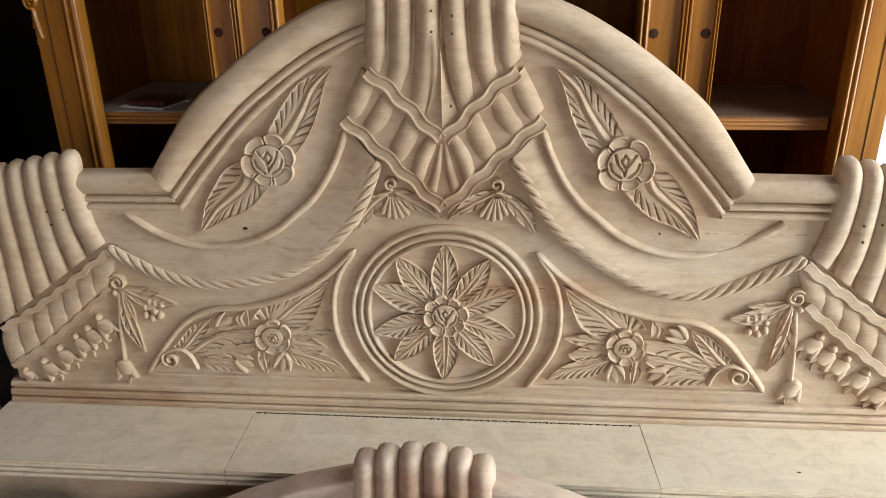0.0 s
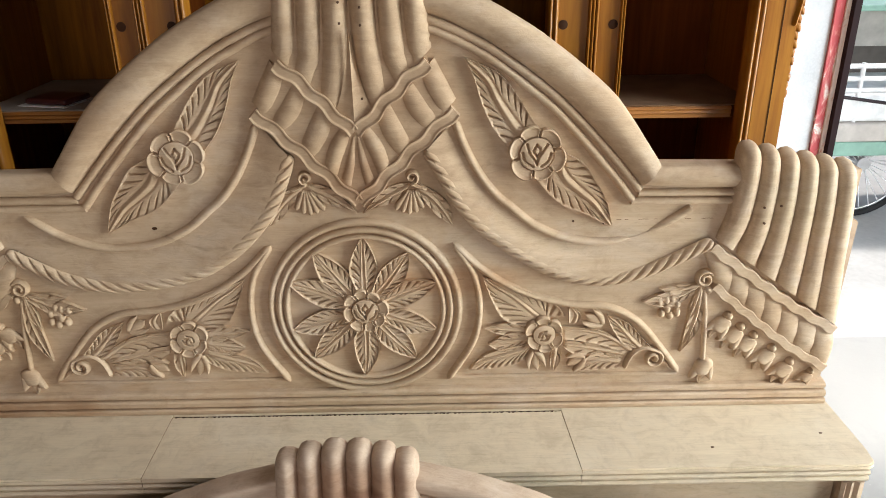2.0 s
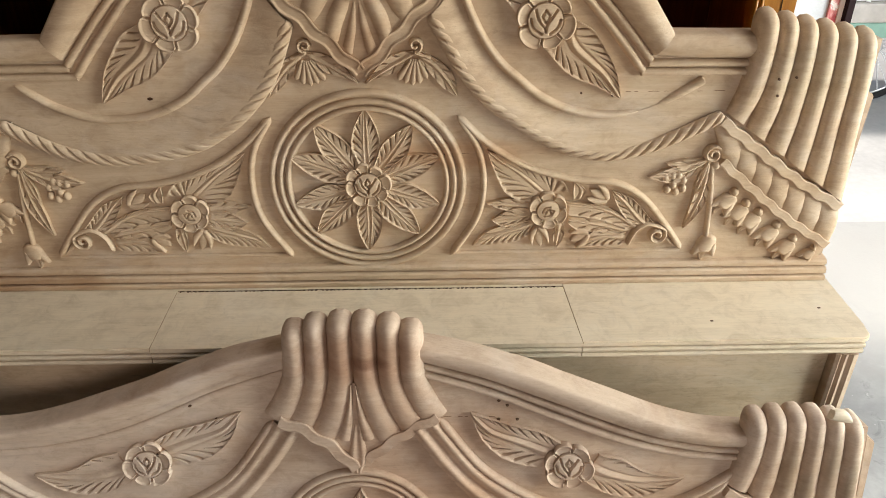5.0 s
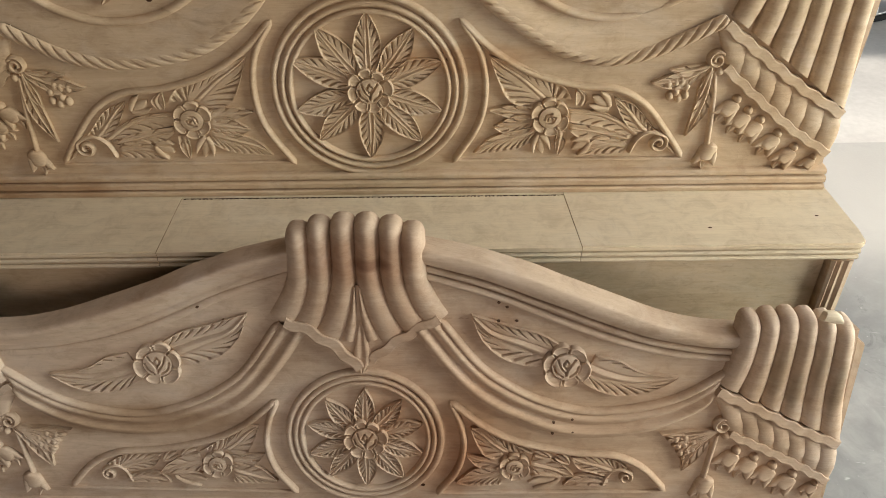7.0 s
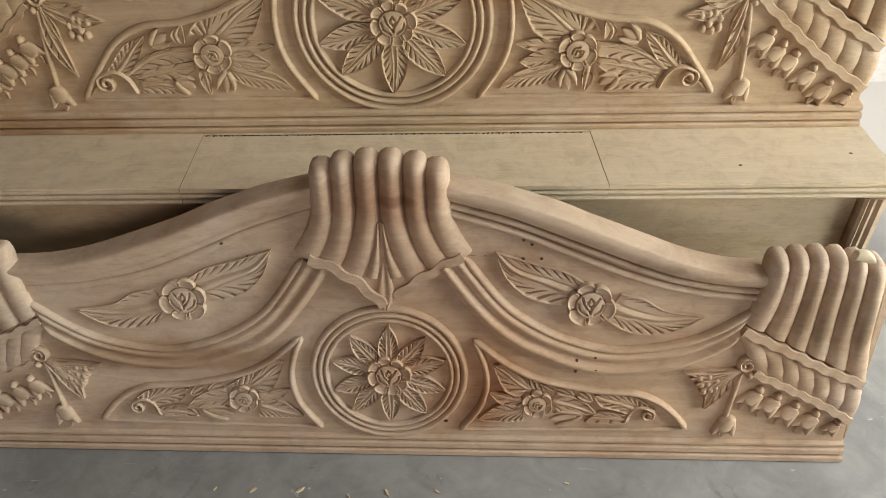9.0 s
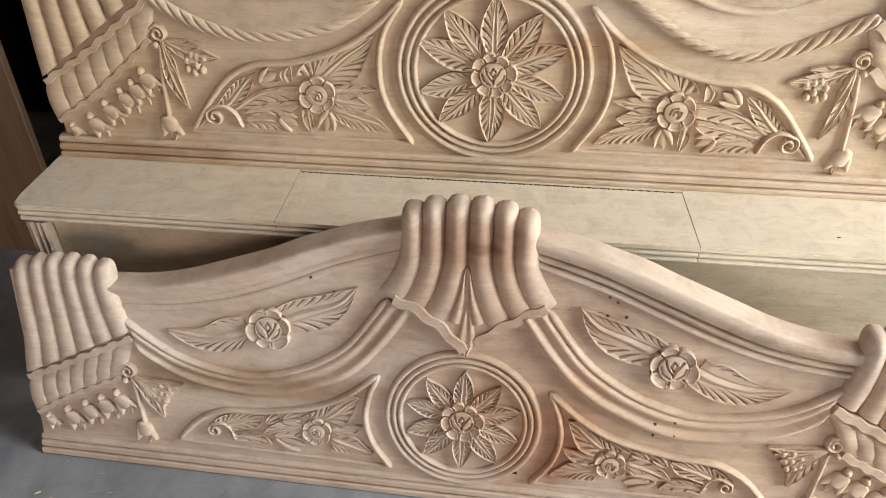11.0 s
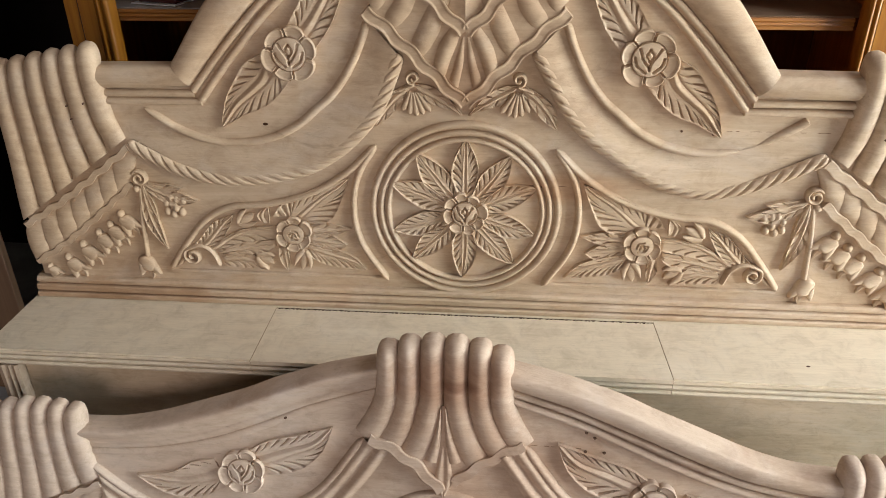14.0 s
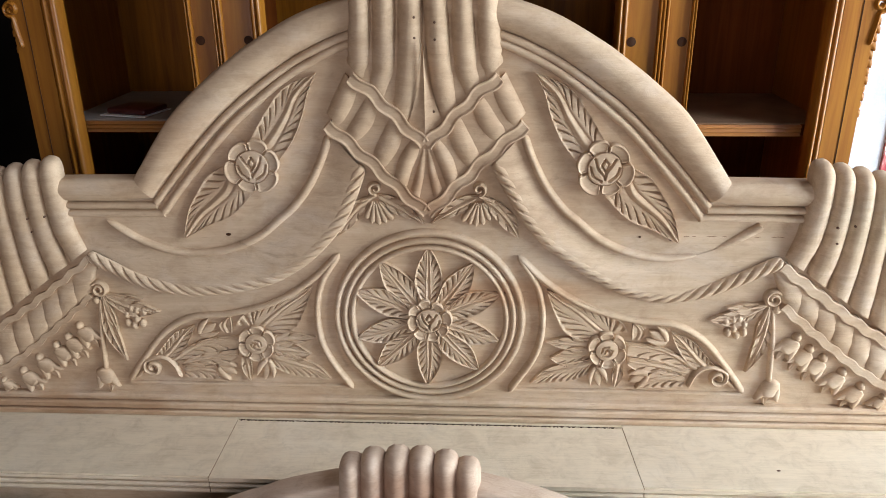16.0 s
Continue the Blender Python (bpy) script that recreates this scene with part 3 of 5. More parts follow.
def ring(center, radius, width, height, base=0.0, n=96, m=7):
    v = []
    for i in range(n):
        a = 2 * math.pi * i / n
        for j in range(m):
            b = math.pi * j / (m - 1)
            r = radius - math.cos(b) * width / 2
            v.append((center[0] + r * math.cos(a), 0.004 - base - (height + 0.004) * math.sin(b), center[1] + r * math.sin(a)))
    f = []
    for i in range(n):
        k = (i + 1) % n
        for j in range(m - 1):
            f.append((i * m + j, i * m + j + 1, k * m + j + 1, k * m + j))
    return v, f


def ribbon(points, width, height=0.012, waves=6, n=130, m=19, base=0.0, sway=0.12, ride=0.30, base_end=None, rim=0.06):
    """A flat carved band with crisp raised rims that rides over the folds beneath it."""
    p, length = catmull(points, n)
    q = normals2(p)
    s = np.linspace(0, 1, n)[:, None]
    ph = 2 * math.pi * waves * s
    mid = p + q * width * sway * np.sin(ph)
    u = np.concatenate([[-1.0], np.linspace(-1, 1, m - 2), [1.0]])[None, :]
    h = 0.96 - rim + rim * np.clip((np.abs(u) - 0.58) / 0.2, 0, 1) - 0.14 * np.clip((np.abs(u) - 0.84) / 0.16, 0, 1) + ride * (np.abs(np.sin(ph / 2)) - 0.5)
    h = height * h
    lift = base + (0 if base_end is None else (base_end - base) * s)
    h = h + lift
    h[:, 0] = h[:, -1] = -0.003
    h[0, :] = h[-1, :] = -0.003
    v = np.stack([mid[:, :1] + q[:, :1] * u * width * 0.5, -h, mid[:, 1:] + q[:, 1:] * u * width * 0.5], 2).reshape(-1, 3)
    return v.tolist(), grid_faces(n, m)


def fold(points, widths, heights, n=34, m=17, base=0.0, cap=0.0, square=0.75, first=None, last=None):
    """One long rounded fold of a gathered drape; cap: it rolls over at its start like a knob;
    first, last: direction of a slanting cut across its start or end."""
    p, length = catmull(points, n)
    q = normals2(p)
    s = np.linspace(0, 1, n)
    w = np.interp(s, *zip(*widths))
    h = np.interp(s, *zip(*heights))
    for way, share in ((first, np.clip(1 - s / 0.4, 0, 1)), (last, np.clip((s - 0.6) / 0.4, 0, 1))):
        if way is not None:
            r = np.array(way, float) / np.linalg.norm(way)
            k = q @ r
            q = q * (1 - share[:, None]) + (r[None, :] / k[:, None]) * share[:, None]
    r = np.ones(n)
    if cap:
        r = np.sqrt(np.clip(1 - (1 - np.clip(s * length / cap, 0, 1)) ** 2, 0, 1))
    v = []
    for i in range(n):
        for j in range(m):
            a = math.pi * j / (m - 1)
            x, z = p[i] - q[i] * math.cos(a) * w[i] * 0.5 * (0.3 + 0.7 * r[i])
            v.append((x, 0.004 - base - (h[i] + 0.004) * max(0.0, math.sin(a)) ** square * (0.15 + 0.85 * r[i]), z))
    f = grid_faces(n, m)
    f.append(tuple(range(m)))
    f.append(tuple((n - 1) * m + j for j in reversed(range(m))))
    return v, f


def box(x0, x1, y0, y1, z0, z1, bevel=0.0, segments=2):
    bm = bmesh.new()
    bmesh.ops.create_cube(bm, size=1.0)
    bmesh.ops.scale(bm, vec=(x1 - x0, y1 - y0, z1 - z0), verts=bm.verts)
    bmesh.ops.translate(bm, vec=((x0 + x1) / 2, (y0 + y1) / 2, (z0 + z1) / 2), verts=bm.verts)
    if bevel:
        bmesh.ops.bevel(bm, geom=bm.edges[:], offset=bevel, segments=segments, affect="EDGES", profile=0.5)
    return bm


def prism(outline, y0, y1, bevel=0.0):
    """A slab from an outline in x and z."""
    bm = bmesh.new()
    vs = [bm.verts.new((x, y0, z)) for x, z in outline]
    face = bm.faces.new(vs)
    out = bmesh.ops.extrude_face_region(bm, geom=[face])
    bmesh.ops.translate(bm, vec=(0, y1 - y0, 0), verts=[g for g in out["geom"] if isinstance(g, bmesh.types.BMVert)])
    bmesh.ops.recalc_face_normals(bm, faces=bm.faces)
    if bevel:
        bmesh.ops.bevel(bm, geom=bm.edges[:], offset=bevel, segments=2, affect="EDGES")
    return bm


def moulding_x(x0, x1, profile):
    """A straight moulding along x from a profile of (y, z)."""
    v = [(x, y, z) for x in (x0, x1) for y, z in profile]
    m = len(profile)
    f = [(j, (j + 1) % m, m + (j + 1) % m, m + j) for j in range(m)] + [tuple(reversed(range(m))), tuple(range(m, 2 * m))]
    return v, f


def moulding_z(z0, z1, profile):
    """An upright moulding from a profile of (x, y)."""
    v = [(x, y, z) for z in (z0, z1) for x, y in profile]
    m = len(profile)
    f = [(j, (j + 1) % m, m + (j + 1) % m, m + j) for j in range(m)] + [tuple(reversed(range(m))), tuple(range(m, 2 * m))]
    return v, f


def mesh_of(name, shape, mat, smooth=True, mirror=False):
    me = bpy.data.meshes.new(name)
    if isinstance(shape, tuple) and len(shape[0]) > 60:
        v = np.array(shape[0], float)
        if mirror:
            v[:, 0] *= -1
        f = shape[1]
        quads = np.array([k for k in f if len(k) == 4])
        way = np.cross(v[quads[:, 2]] - v[quads[:, 0]], v[quads[:, 3]] - v[quads[:, 1]])[:, 1].sum()
        if way > 0:
            f = [tuple(reversed(k)) for k in f]
        me.from_pydata(v.tolist(), [], f)
    else:
        if isinstance(shape, tuple):
            bm = bmesh.new()
            vs = [bm.verts.new((-x if mirror else x, y, z)) for x, y, z in shape[0]]
            for face in shape[1]:
                bm.faces.new([vs[k] for k in face])
            bmesh.ops.recalc_face_normals(bm, faces=bm.faces)
        else:
            bm = shape
        bm.to_mesh(me)
        bm.free()
    me.materials.append(mat)
    me.polygons.foreach_set("use_smooth", [smooth and k.loop_total < 5 for k in me.polygons])
    if smooth:
        me.set_sharp_from_angle(angle=radians(48))
    me.update()
    return me


def part(name, shape, mat, parent, label="", smooth=True, mirror=False):
    ob = new(name, mesh_of(name, shape, mat, smooth, mirror))
    ob.parent = parent
    return tagged(ob, label)


def thing(name, m, label, category, group="", kind=""):
    ob = new(name)
    ob.matrix_world = m
    return tagged(ob, label, category, group, kind)


# share of relief kept on the left; the headboard's is flattened for softer shading
LOW = {"footboard": 0.80, "headboard": 0.76}


def west(name, shape, mat, parent, label=""):
    """A carved motif on the mirrored half of a board, in lower relief: worn or cut so on the footboard, flattened on
    the headboard to soften its shading.
    """
    low = 1.0 if name.startswith("drape") or name.startswith("top") else 0.68 if name.startswith("bundle") else LOW.get(parent.name, 1.0)
    part(name, ([(x, y * low, z) for x, y, z in shape[0]], shape[1]), mat, parent, label, mirror=True)


def both(name, shape, mat, parent, label=""):
    """A carved motif and its mirror image."""
    part(name, shape, mat, parent, label)
    west(name, shape, mat, parent, label)


# ---- setting ----
LEDGE = 0.528


def setting(name, bm, mat, label, category):
    ob = new(name, mesh_of(name, bm, mat, False))
    return tagged(ob, label, category, "", "structure")


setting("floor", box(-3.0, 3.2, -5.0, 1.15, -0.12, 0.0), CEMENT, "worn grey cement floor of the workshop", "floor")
setting("ground", box(-60, 60, 1.15, 90, -0.14, -0.012), STREET, "pale dusty sunlit ground outside the workshop", "ground")
setting("wall_north", box(-3.2, 0.90, 1.15, 1.30, 0, 3.2), DARK_WALL, "near-black back wall, room shade in its colour", "wall")
# walls and ceiling from here on are unseen, added to shape the light
setting("wall_lintel", box(1.36, 3.4, 1.02, 1.30, 2.45, 3.2), WALL, "unseen plastered wall over the doorway", "wall")
setting("wall_west", box(-3.2, -3.0, -5.2, 1.15, 0, 3.2), DARK_WALL, "unseen near-black side wall, shade in its colour", "wall")
setting("wall_south_a", box(-3.0, -0.4, -5.2, -5.0, 0, 3.2), WALL, "unseen wall beside an assumed shop front", "wall")
setting("wall_south_b", box(2.2, 3.2, -5.2, -5.0, 0, 3.2), WALL, "unseen wall beside an assumed shop front", "wall")
setting("wall_south_lintel", box(-0.4, 2.2, -5.2, -5.0, 2.9, 3.2), WALL, "unseen wall over an assumed shop front", "wall")
setting("wall_east_a", box(3.2, 3.4, -5.2, -2.7, 0, 3.2), WALL, "unseen wall beside the opening for the side lamp", "wall")
setting("wall_east_b", box(3.2, 3.4, 0.1, 1.02, 0, 3.2), WALL, "unseen wall beside the opening for the side lamp", "wall")
setting("wall_east_lintel", box(3.2, 3.4, -2.7, 0.1, 2.8, 3.2), WALL, "unseen wall over the opening for the side lamp", "wall")
bm = box(-3.2, 1.7, -5.2, 1.30, 3.2, 3.35)
for piece in ((1.7, 3.4, -5.2, -2.3), (1.7, 3.4, 0.3, 1.30)):
    extra = bpy.data.meshes.new("roof_piece")
    other = box(*piece, 3.2, 3.35)
    other.to_mesh(extra)
    other.free()
    bm.from_mesh(extra)
    bpy.data.meshes.remove(extra)
setting("ceiling", bm, WALL, "unseen dark ceiling with a bay added for light", "ceiling")

# ---- headboard ----
# Its origin lies on the ledge, in the middle of its face.
headboard = thing("headboard", pose(0, 0, LEDGE), "tall arched bed headboard of pale unfinished carved wood on the ledge", "headboard")

ARCH_OUT = [(0.0, 0.852), (0.110, 0.836), (0.215, 0.804), (0.302, 0.757), (0.352, 0.723), (0.403, 0.684), (0.457, 0.637), (0.491, 0.595), (0.526, 0.545), (0.547, 0.515)]
ARCH_IN = [(0.0, 0.792), (0.124, 0.769), (0.204, 0.736), (0.252, 0.708), (0.301, 0.674), (0.352, 0.634), (0.404, 0.584), (0.458, 0.526), (0.512, 0.463)]
ARCH_LOW = [(0.0, 0.776), (0.124, 0.755), (0.204, 0.720), (0.253, 0.690), (0.302, 0.652), (0.353, 0.610), (0.406, 0.554), (0.461, 0.492), (0.500, 0.444)]
BEAD = [(0.174, 0.597), (0.190, 0.553), (0.216, 0.502), (0.248, 0.459), (0.279, 0.432), (0.320, 0.398), (0.378, 0.371), (0.444, 0.361), (0.502, 0.367), (0.553, 0.386), (0.590, 0.410), (0.615, 0.427)]
ROPE = [(0.125, 0.548), (0.155, 0.495), (0.185, 0.442), (0.227, 0.393), (0.280, 0.353), (0.334, 0.318), (0.378, 0.298), (0.443, 0.284), (0.507, 0.292), (0.567, 0.314), (0.617, 0.338), (0.660, 0.360)]
ROPE_WEST = [(0.122, 0.540), (0.134, 0.502), (0.164, 0.436), (0.210, 0.379), (0.257, 0.340), (0.314, 0.309), (0.394, 0.290), (0.461, 0.285), (0.517, 0.290), (0.571, 0.305), (0.618, 0.330), (0.664, 0.356)]


def panel_outline(arch, end_x, end_z, low=0.0):
    top, _ = catmull(arch, 26)
    right = [tuple(q) for q in top] + [(end_x - 0.26, end_z), (end_x, end_z), (end_x, low)]
    return [(-x, z) for x, z in reversed(right)] + right[1:]


part("panel", prism(panel_outline([(x, z - 0.012) for x, z in ARCH_OUT], 0.918, 0.495), 0.0, 0.045), WOOD, headboard, "flat carved ground of the headboard", smooth=False)


def roll(u, s):
    """Section of the broad edge moulding: eased at the top edge, a gently swelling face, falling to a groove inside."""
    if u < 0.10:
        return -0.016 + 0.034 * math.sin(0.5 * math.pi * u / 0.10) ** 0.8
    k = (u - 0.10) / 0.90
    return 0.018 + 0.009 * math.sin(math.pi * k) - 0.009 * k**2 - (0.005 * max(0, k - 0.9) / 0.1)


def round_roll(u, s):
    """A fuller section: rolled over the top, falling to a groove inside."""
    if u < 0.26:
        return -0.026 + 0.052 * math.sin(0.5 * math.pi * u / 0.26) ** 0.8
    k = (u - 0.26) / 0.74
    return 0.026 + 0.003 * math.sin(math.pi * k) - 0.016 * k**2.2 - (0.006 * max(0, k - 0.9) / 0.1)


def worn_roll(u, s):
    """The same moulding planed down: a soft round that runs out flat into the ground."""
    if u < 0.34:
        return -0.022 + 0.046 * math.sin(0.5 * math.pi * u / 0.34) ** 0.9
    k = (u - 0.34) / 0.66
    return 0.004 + 0.020 * (0.5 + 0.5 * math.cos(math.pi * k))


both("arch_moulding", loft(ARCH_OUT, [(x + 0.003, z + 0.008) for x, z in ARCH_IN], roll, 60, 21), WOOD, headboard, "broad rounded moulding round the arch")
both("shoulder_moulding", loft([(0.547, 0.514), (0.62, 0.513), (0.70, 0.512)], [(0.515, 0.471), (0.60, 0.466), (0.70, 0.465)], roll, 20, 21), WOOD, headboard, "rounded shoulder moulding")
for line, low in ((ARCH_IN, 0.457), (ARCH_LOW, 0.441)):
    both("arch_bead", sweep(line, 0.0155, 0.013, 70, 9), WOOD, headboard)
    both("shoulder_bead", sweep([(line[-1][0] - 0.002, low), (0.6, low), (0.698, low - 0.001)], 0.0145, 0.013, 16, 9), WOOD, headboard)


def swag(u, s):
    return 0.002 + 0.012 * math.sin(math.pi * 0.5 * u) ** 1.6 + 0.004 * u


for side, rope in ((part, ROPE), (west, ROPE_WEST)):
    side("swag", loft(BEAD, rope, swag, 80, 15, ramp_ends=0.32), WOOD, headboard, "smooth hollowed swag of drapery")
    side("rope", sweep(rope, 0.027, 0.012, 520, 19, twist=0.027, depth=0.54, ends=(0.02, 0.02), base=0.008), WOOD, headboard, "twisted rope moulding")
# on one half the bead was broken off and filled for a hand's width
part("swag_bead", sweep(BEAD[:9], 0.016, 0.014, 60, 11, ends=(0.03, 0.22)), WOOD, headboard)
part("swag_bead", sweep([(0.528, 0.373), *BEAD[-3:]], 0.018, 0.012, 30, 11, ends=(0.0, 0.05), lift=[(0, -0.013), (0.5, -0.004), (1, 0.0)]), WOOD, headboard)
west("swag_bead", sweep(BEAD, 0.016, 0.014, 70, 11, ends=(0.03, 0.06)), WOOD, headboard)

# gathered drape in the middle: three folds a side and a pleat between them
FOLDS = [
    ([(0.021, 0.885), (0.022, 0.80), (0.026, 0.72), (0.036, 0.662), (0.044, 0.634)], [(0.051, 0.616), (0.066, 0.580), (0.086, 0.546)], 0.044),
    ([(0.064, 0.882), (0.066, 0.80), (0.071, 0.72), (0.079, 0.692), (0.085, 0.672)], [(0.093, 0.654), (0.112, 0.618), (0.135, 0.592)], 0.042),
    ([(0.106, 0.872), (0.107, 0.80), (0.113, 0.73), (0.116, 0.718), (0.118, 0.706)], [(0.125, 0.690), (0.143, 0.654), (0.162, 0.620)], 0.040),
]
both("drape_ground", loft([(0.0, 0.80), (0.0, 0.68), (0.0, 0.56), (0.0, 0.44)], [(0.120, 0.80), (0.130, 0.70), (0.165, 0.615), (0.085, 0.52)], lambda u, s: 0.016 - 0.008 * s, 30, 9), WOOD, headboard)
for path, low, w in FOLDS:
    both("drape_fold", fold(path, [(0, w * 1.06), (0.5, w * 1.06), (0.8, w * 1.10), (1, w * 1.0)], [(0, 0.042), (0.35, 0.036), (0.75, 0.0245), (1, 0.0170)], 48, 17, cap=0.03, last=(0.727, 0.687)), WOOD, headboard, "rounded fold of gathered drapery")
    both("drape_fold", fold(low, [(0, w * 1.0), (0.5, w * 1.08), (1, w * 1.0)], [(0, 0.0160), (0.4, 0.0180), (0.8, 0.0165), (1, 0.0125)], 26, 17, first=(0.727, 0.687), last=(0.723, 0.690)), WOOD, headboard, "short fold between the ribbons")
both("drape_pleat", loft([(0.0, 0.752), (0.0, 0.66), (0.0, 0.570)], [(0.002, 0.757), (0.012, 0.680), (0.033, 0.607)], lambda u, s: 0.032 - 0.021 * s + 0.003 * (1 - u) ** 2 + 0.005 * (1 - s) * max(0.0, (u - 0.7) / 0.3) ** 2, 24, 15), WOOD, headboard, "hollow pleat between the folds")
both("drape_pleat", fold([(0.004, 0.570), (0.011, 0.525), (0.021, 0.486)], [(0, 0.010), (0.4, 0.019), (1, 0.028)], [(0, 0.012), (0.4, 0.0145), (1, 0.0125)], 20, 11, last=(0.723, 0.690)), WOOD, headboard)
both("drape_pleat", fold([(0.016, 0.584), (0.036, 0.545), (0.047, 0.510)], [(0, 0.030), (0.5, 0.036), (1, 0.032)], [(0, 0.014), (0.3, 0.018), (1, 0.016)], 20, 11, first=(0.727, 0.687), last=(0.723, 0.690)), WOOD, headboard)
both("drape_ribbon", ribbon([(0.002, 0.578), (0.045, 0.622), (0.088, 0.665), (0.130, 0.699)], 0.023, 0.006, 3, base=0.0150, base_end=0.0150, sway=0.13, ride=0.18, rim=0.40), WOOD, headboard, "carved ribbon tied across the drape")
both("drape_ribbon", ribbon([(0.000, 0.446), (0.060, 0.505), (0.120, 0.563), (0.177, 0.615)], 0.023, 0.006, 4, base=0.0085, base_end=0.0085, sway=0.13, ride=0.18, rim=0.40), WOOD, headboard, "carved ribbon tied across the drape")

# small winged scrolls on both sides of the point
both("scroll", spiral((0.096, 0.494), 0.013, 1.3, -1.6, 1, 0.008, 0.014, tail=[(0.125, 0.470), (0.108, 0.476)]), WOOD, headboard)
both("leaf", leaf3([(0.088, 0.470), (0.060, 0.446), (0.030, 0.436), (0.005, 0.425)], [(0.094, 0.477), (0.065, 0.463), (0.034, 0.444), (0.005, 0.425)], [(0.096, 0.484), (0.066, 0.480), (0.036, 0.462), (0.005, 0.425)], 0.011, (3, 4)), WOOD, headboard, "pointed carved leaf")
both("leaf", leaf3([(0.104, 0.484), (0.140, 0.464), (0.164, 0.438), (0.171, 0.399)], [(0.102, 0.476), (0.128, 0.458), (0.152, 0.430), (0.171, 0.399)], [(0.104, 0.468), (0.121, 0.446), (0.142, 0.420), (0.171, 0.399)], 0.011, (4, 3)), WOOD, headboard, "pointed carved leaf")
for x, z, way in ((0.064, 0.444, -0.9), (0.077, 0.438, -0.4), (0.090, 0.434, 0.0), (0.104, 0.437, 0.4), (0.117, 0.446, 0.8)):
    both("berry", petal((0.096 + 0.006 * way, 0.470), (x, z - 0.014), 0.012, 0.010, 0.0, 0.0, 0.8, 0.35, 18, 11), WOOD, headboard, "drop-shaped carved berry")


def flower_spray(owner, mat, heart, radius, leaves, base=0.0):
    """A rose with one broad two-bladed leaf to each side."""
    for left, rib, right, cuts, reach in leaves:
        both("leaf", leaf3(left, rib, right, 0.0125, (cuts[0] + 2, cuts[1] + 2), base, (0.14, 0.14), reach, 0.30, bite=1.0, slit=0.0027, advance=1.5, stem=0.0042, tail=0.12, close=0.06), mat, owner, "broad two-bladed carved leaf")
    both("rose", rose(heart, radius, 0.020, 6, 0.3, base, 48, 200, 0.58, 0), mat, owner, "six-petalled carved flower")


flower_spray(headboard, WOOD, (0.320, 0.535), 0.052, (
    ([(0.272, 0.543), (0.242, 0.583), (0.222, 0.625), (0.207, 0.672), (0.191, 0.704)], [(0.293, 0.571), (0.276, 0.590), (0.251, 0.628), (0.229, 0.668), (0.191, 0.704)], [(0.320, 0.583), (0.304, 0.608), (0.282, 0.641), (0.248, 0.679), (0.191, 0.704)], (5, 5), (0.72, 0.72)),
    ([(0.322, 0.486), (0.354, 0.451), (0.381, 0.432), (0.413, 0.420), (0.440, 0.406), (0.467, 0.391)], [(0.364, 0.510), (0.377, 0.485), (0.404, 0.461), (0.432, 0.437), (0.467, 0.391)], [(0.370, 0.536), (0.405, 0.517), (0.429, 0.485), (0.451, 0.447), (0.467, 0.391)], (5, 5), (0.72, 0.72)),
))


def medallion(owner, mat, center, radius, petals, heart):
    """Three rings round a star of leaves that grow together towards a rose."""
    for r, w in ((1.0, 0.016), (0.915, 0.014), (0.84, 0.013)):
        part("medallion_ring", ring(center, radius * r - 0.008, w, 0.010, n=120, m=9), mat, owner)
    c = np.array(center)
    order = sorted(petals)
    for k, (angle, reach) in enumerate(order):
        gaps = ((angle - order[k - 1][0]) % 360, (order[(k + 1) % len(order)][0] - angle) % 360)
        a = radians(angle)
        d = np.array([math.sin(a), math.cos(a)])
        q = np.array([-d[1], d[0]])
        r = np.linspace(heart * 0.6, reach, 11)
        g = 0.172 * reach * np.interp((r - r[0]) / (reach - r[0]), [0, 0.2, 0.42, 0.55, 0.72, 0.87, 1], [1.0, 1.0, 1.0, 0.95, 0.72, 0.38, 0.0])
        rib = c + d * r[:, None] + q * (0.02 * reach * math.sin(2.3 * k) * np.sin(math.pi * (r - r[0]) / (reach - r[0])))[:, None]
        rims = [rib + way * q * np.minimum(g, r * math.tan(radians(gap / 2)))[:, None] for way, gap in ((1, gaps[0]), (-1, gaps[1]))]
        part("petal_leaf", leaf3(rims[0], rib, rims[1], 0.0125, (6, 6), start=(0.20, 0.20), reach=(0.80, 0.80), ridge=-0.16, advance=1.35, slit=0.0026, bite=1.0, stem=0.0022, tail=0.10, close=0.10), mat, owner)
    part("rose", rose(center, heart, 0.019, 8, 0.2), mat, owner, "carved rose in the middle of the medallion")


medallion(headboard, WOOD, (0.0, 0.2255), 0.190, ((0.7, 0.156), (35.5, 0.152), (67.7, 0.152), (107.5, 0.146), (138, 0.148), (182, 0.147), (-135, 0.150), (-106, 0.150), (-67, 0.157), (-36.5, 0.157)), 0.045)


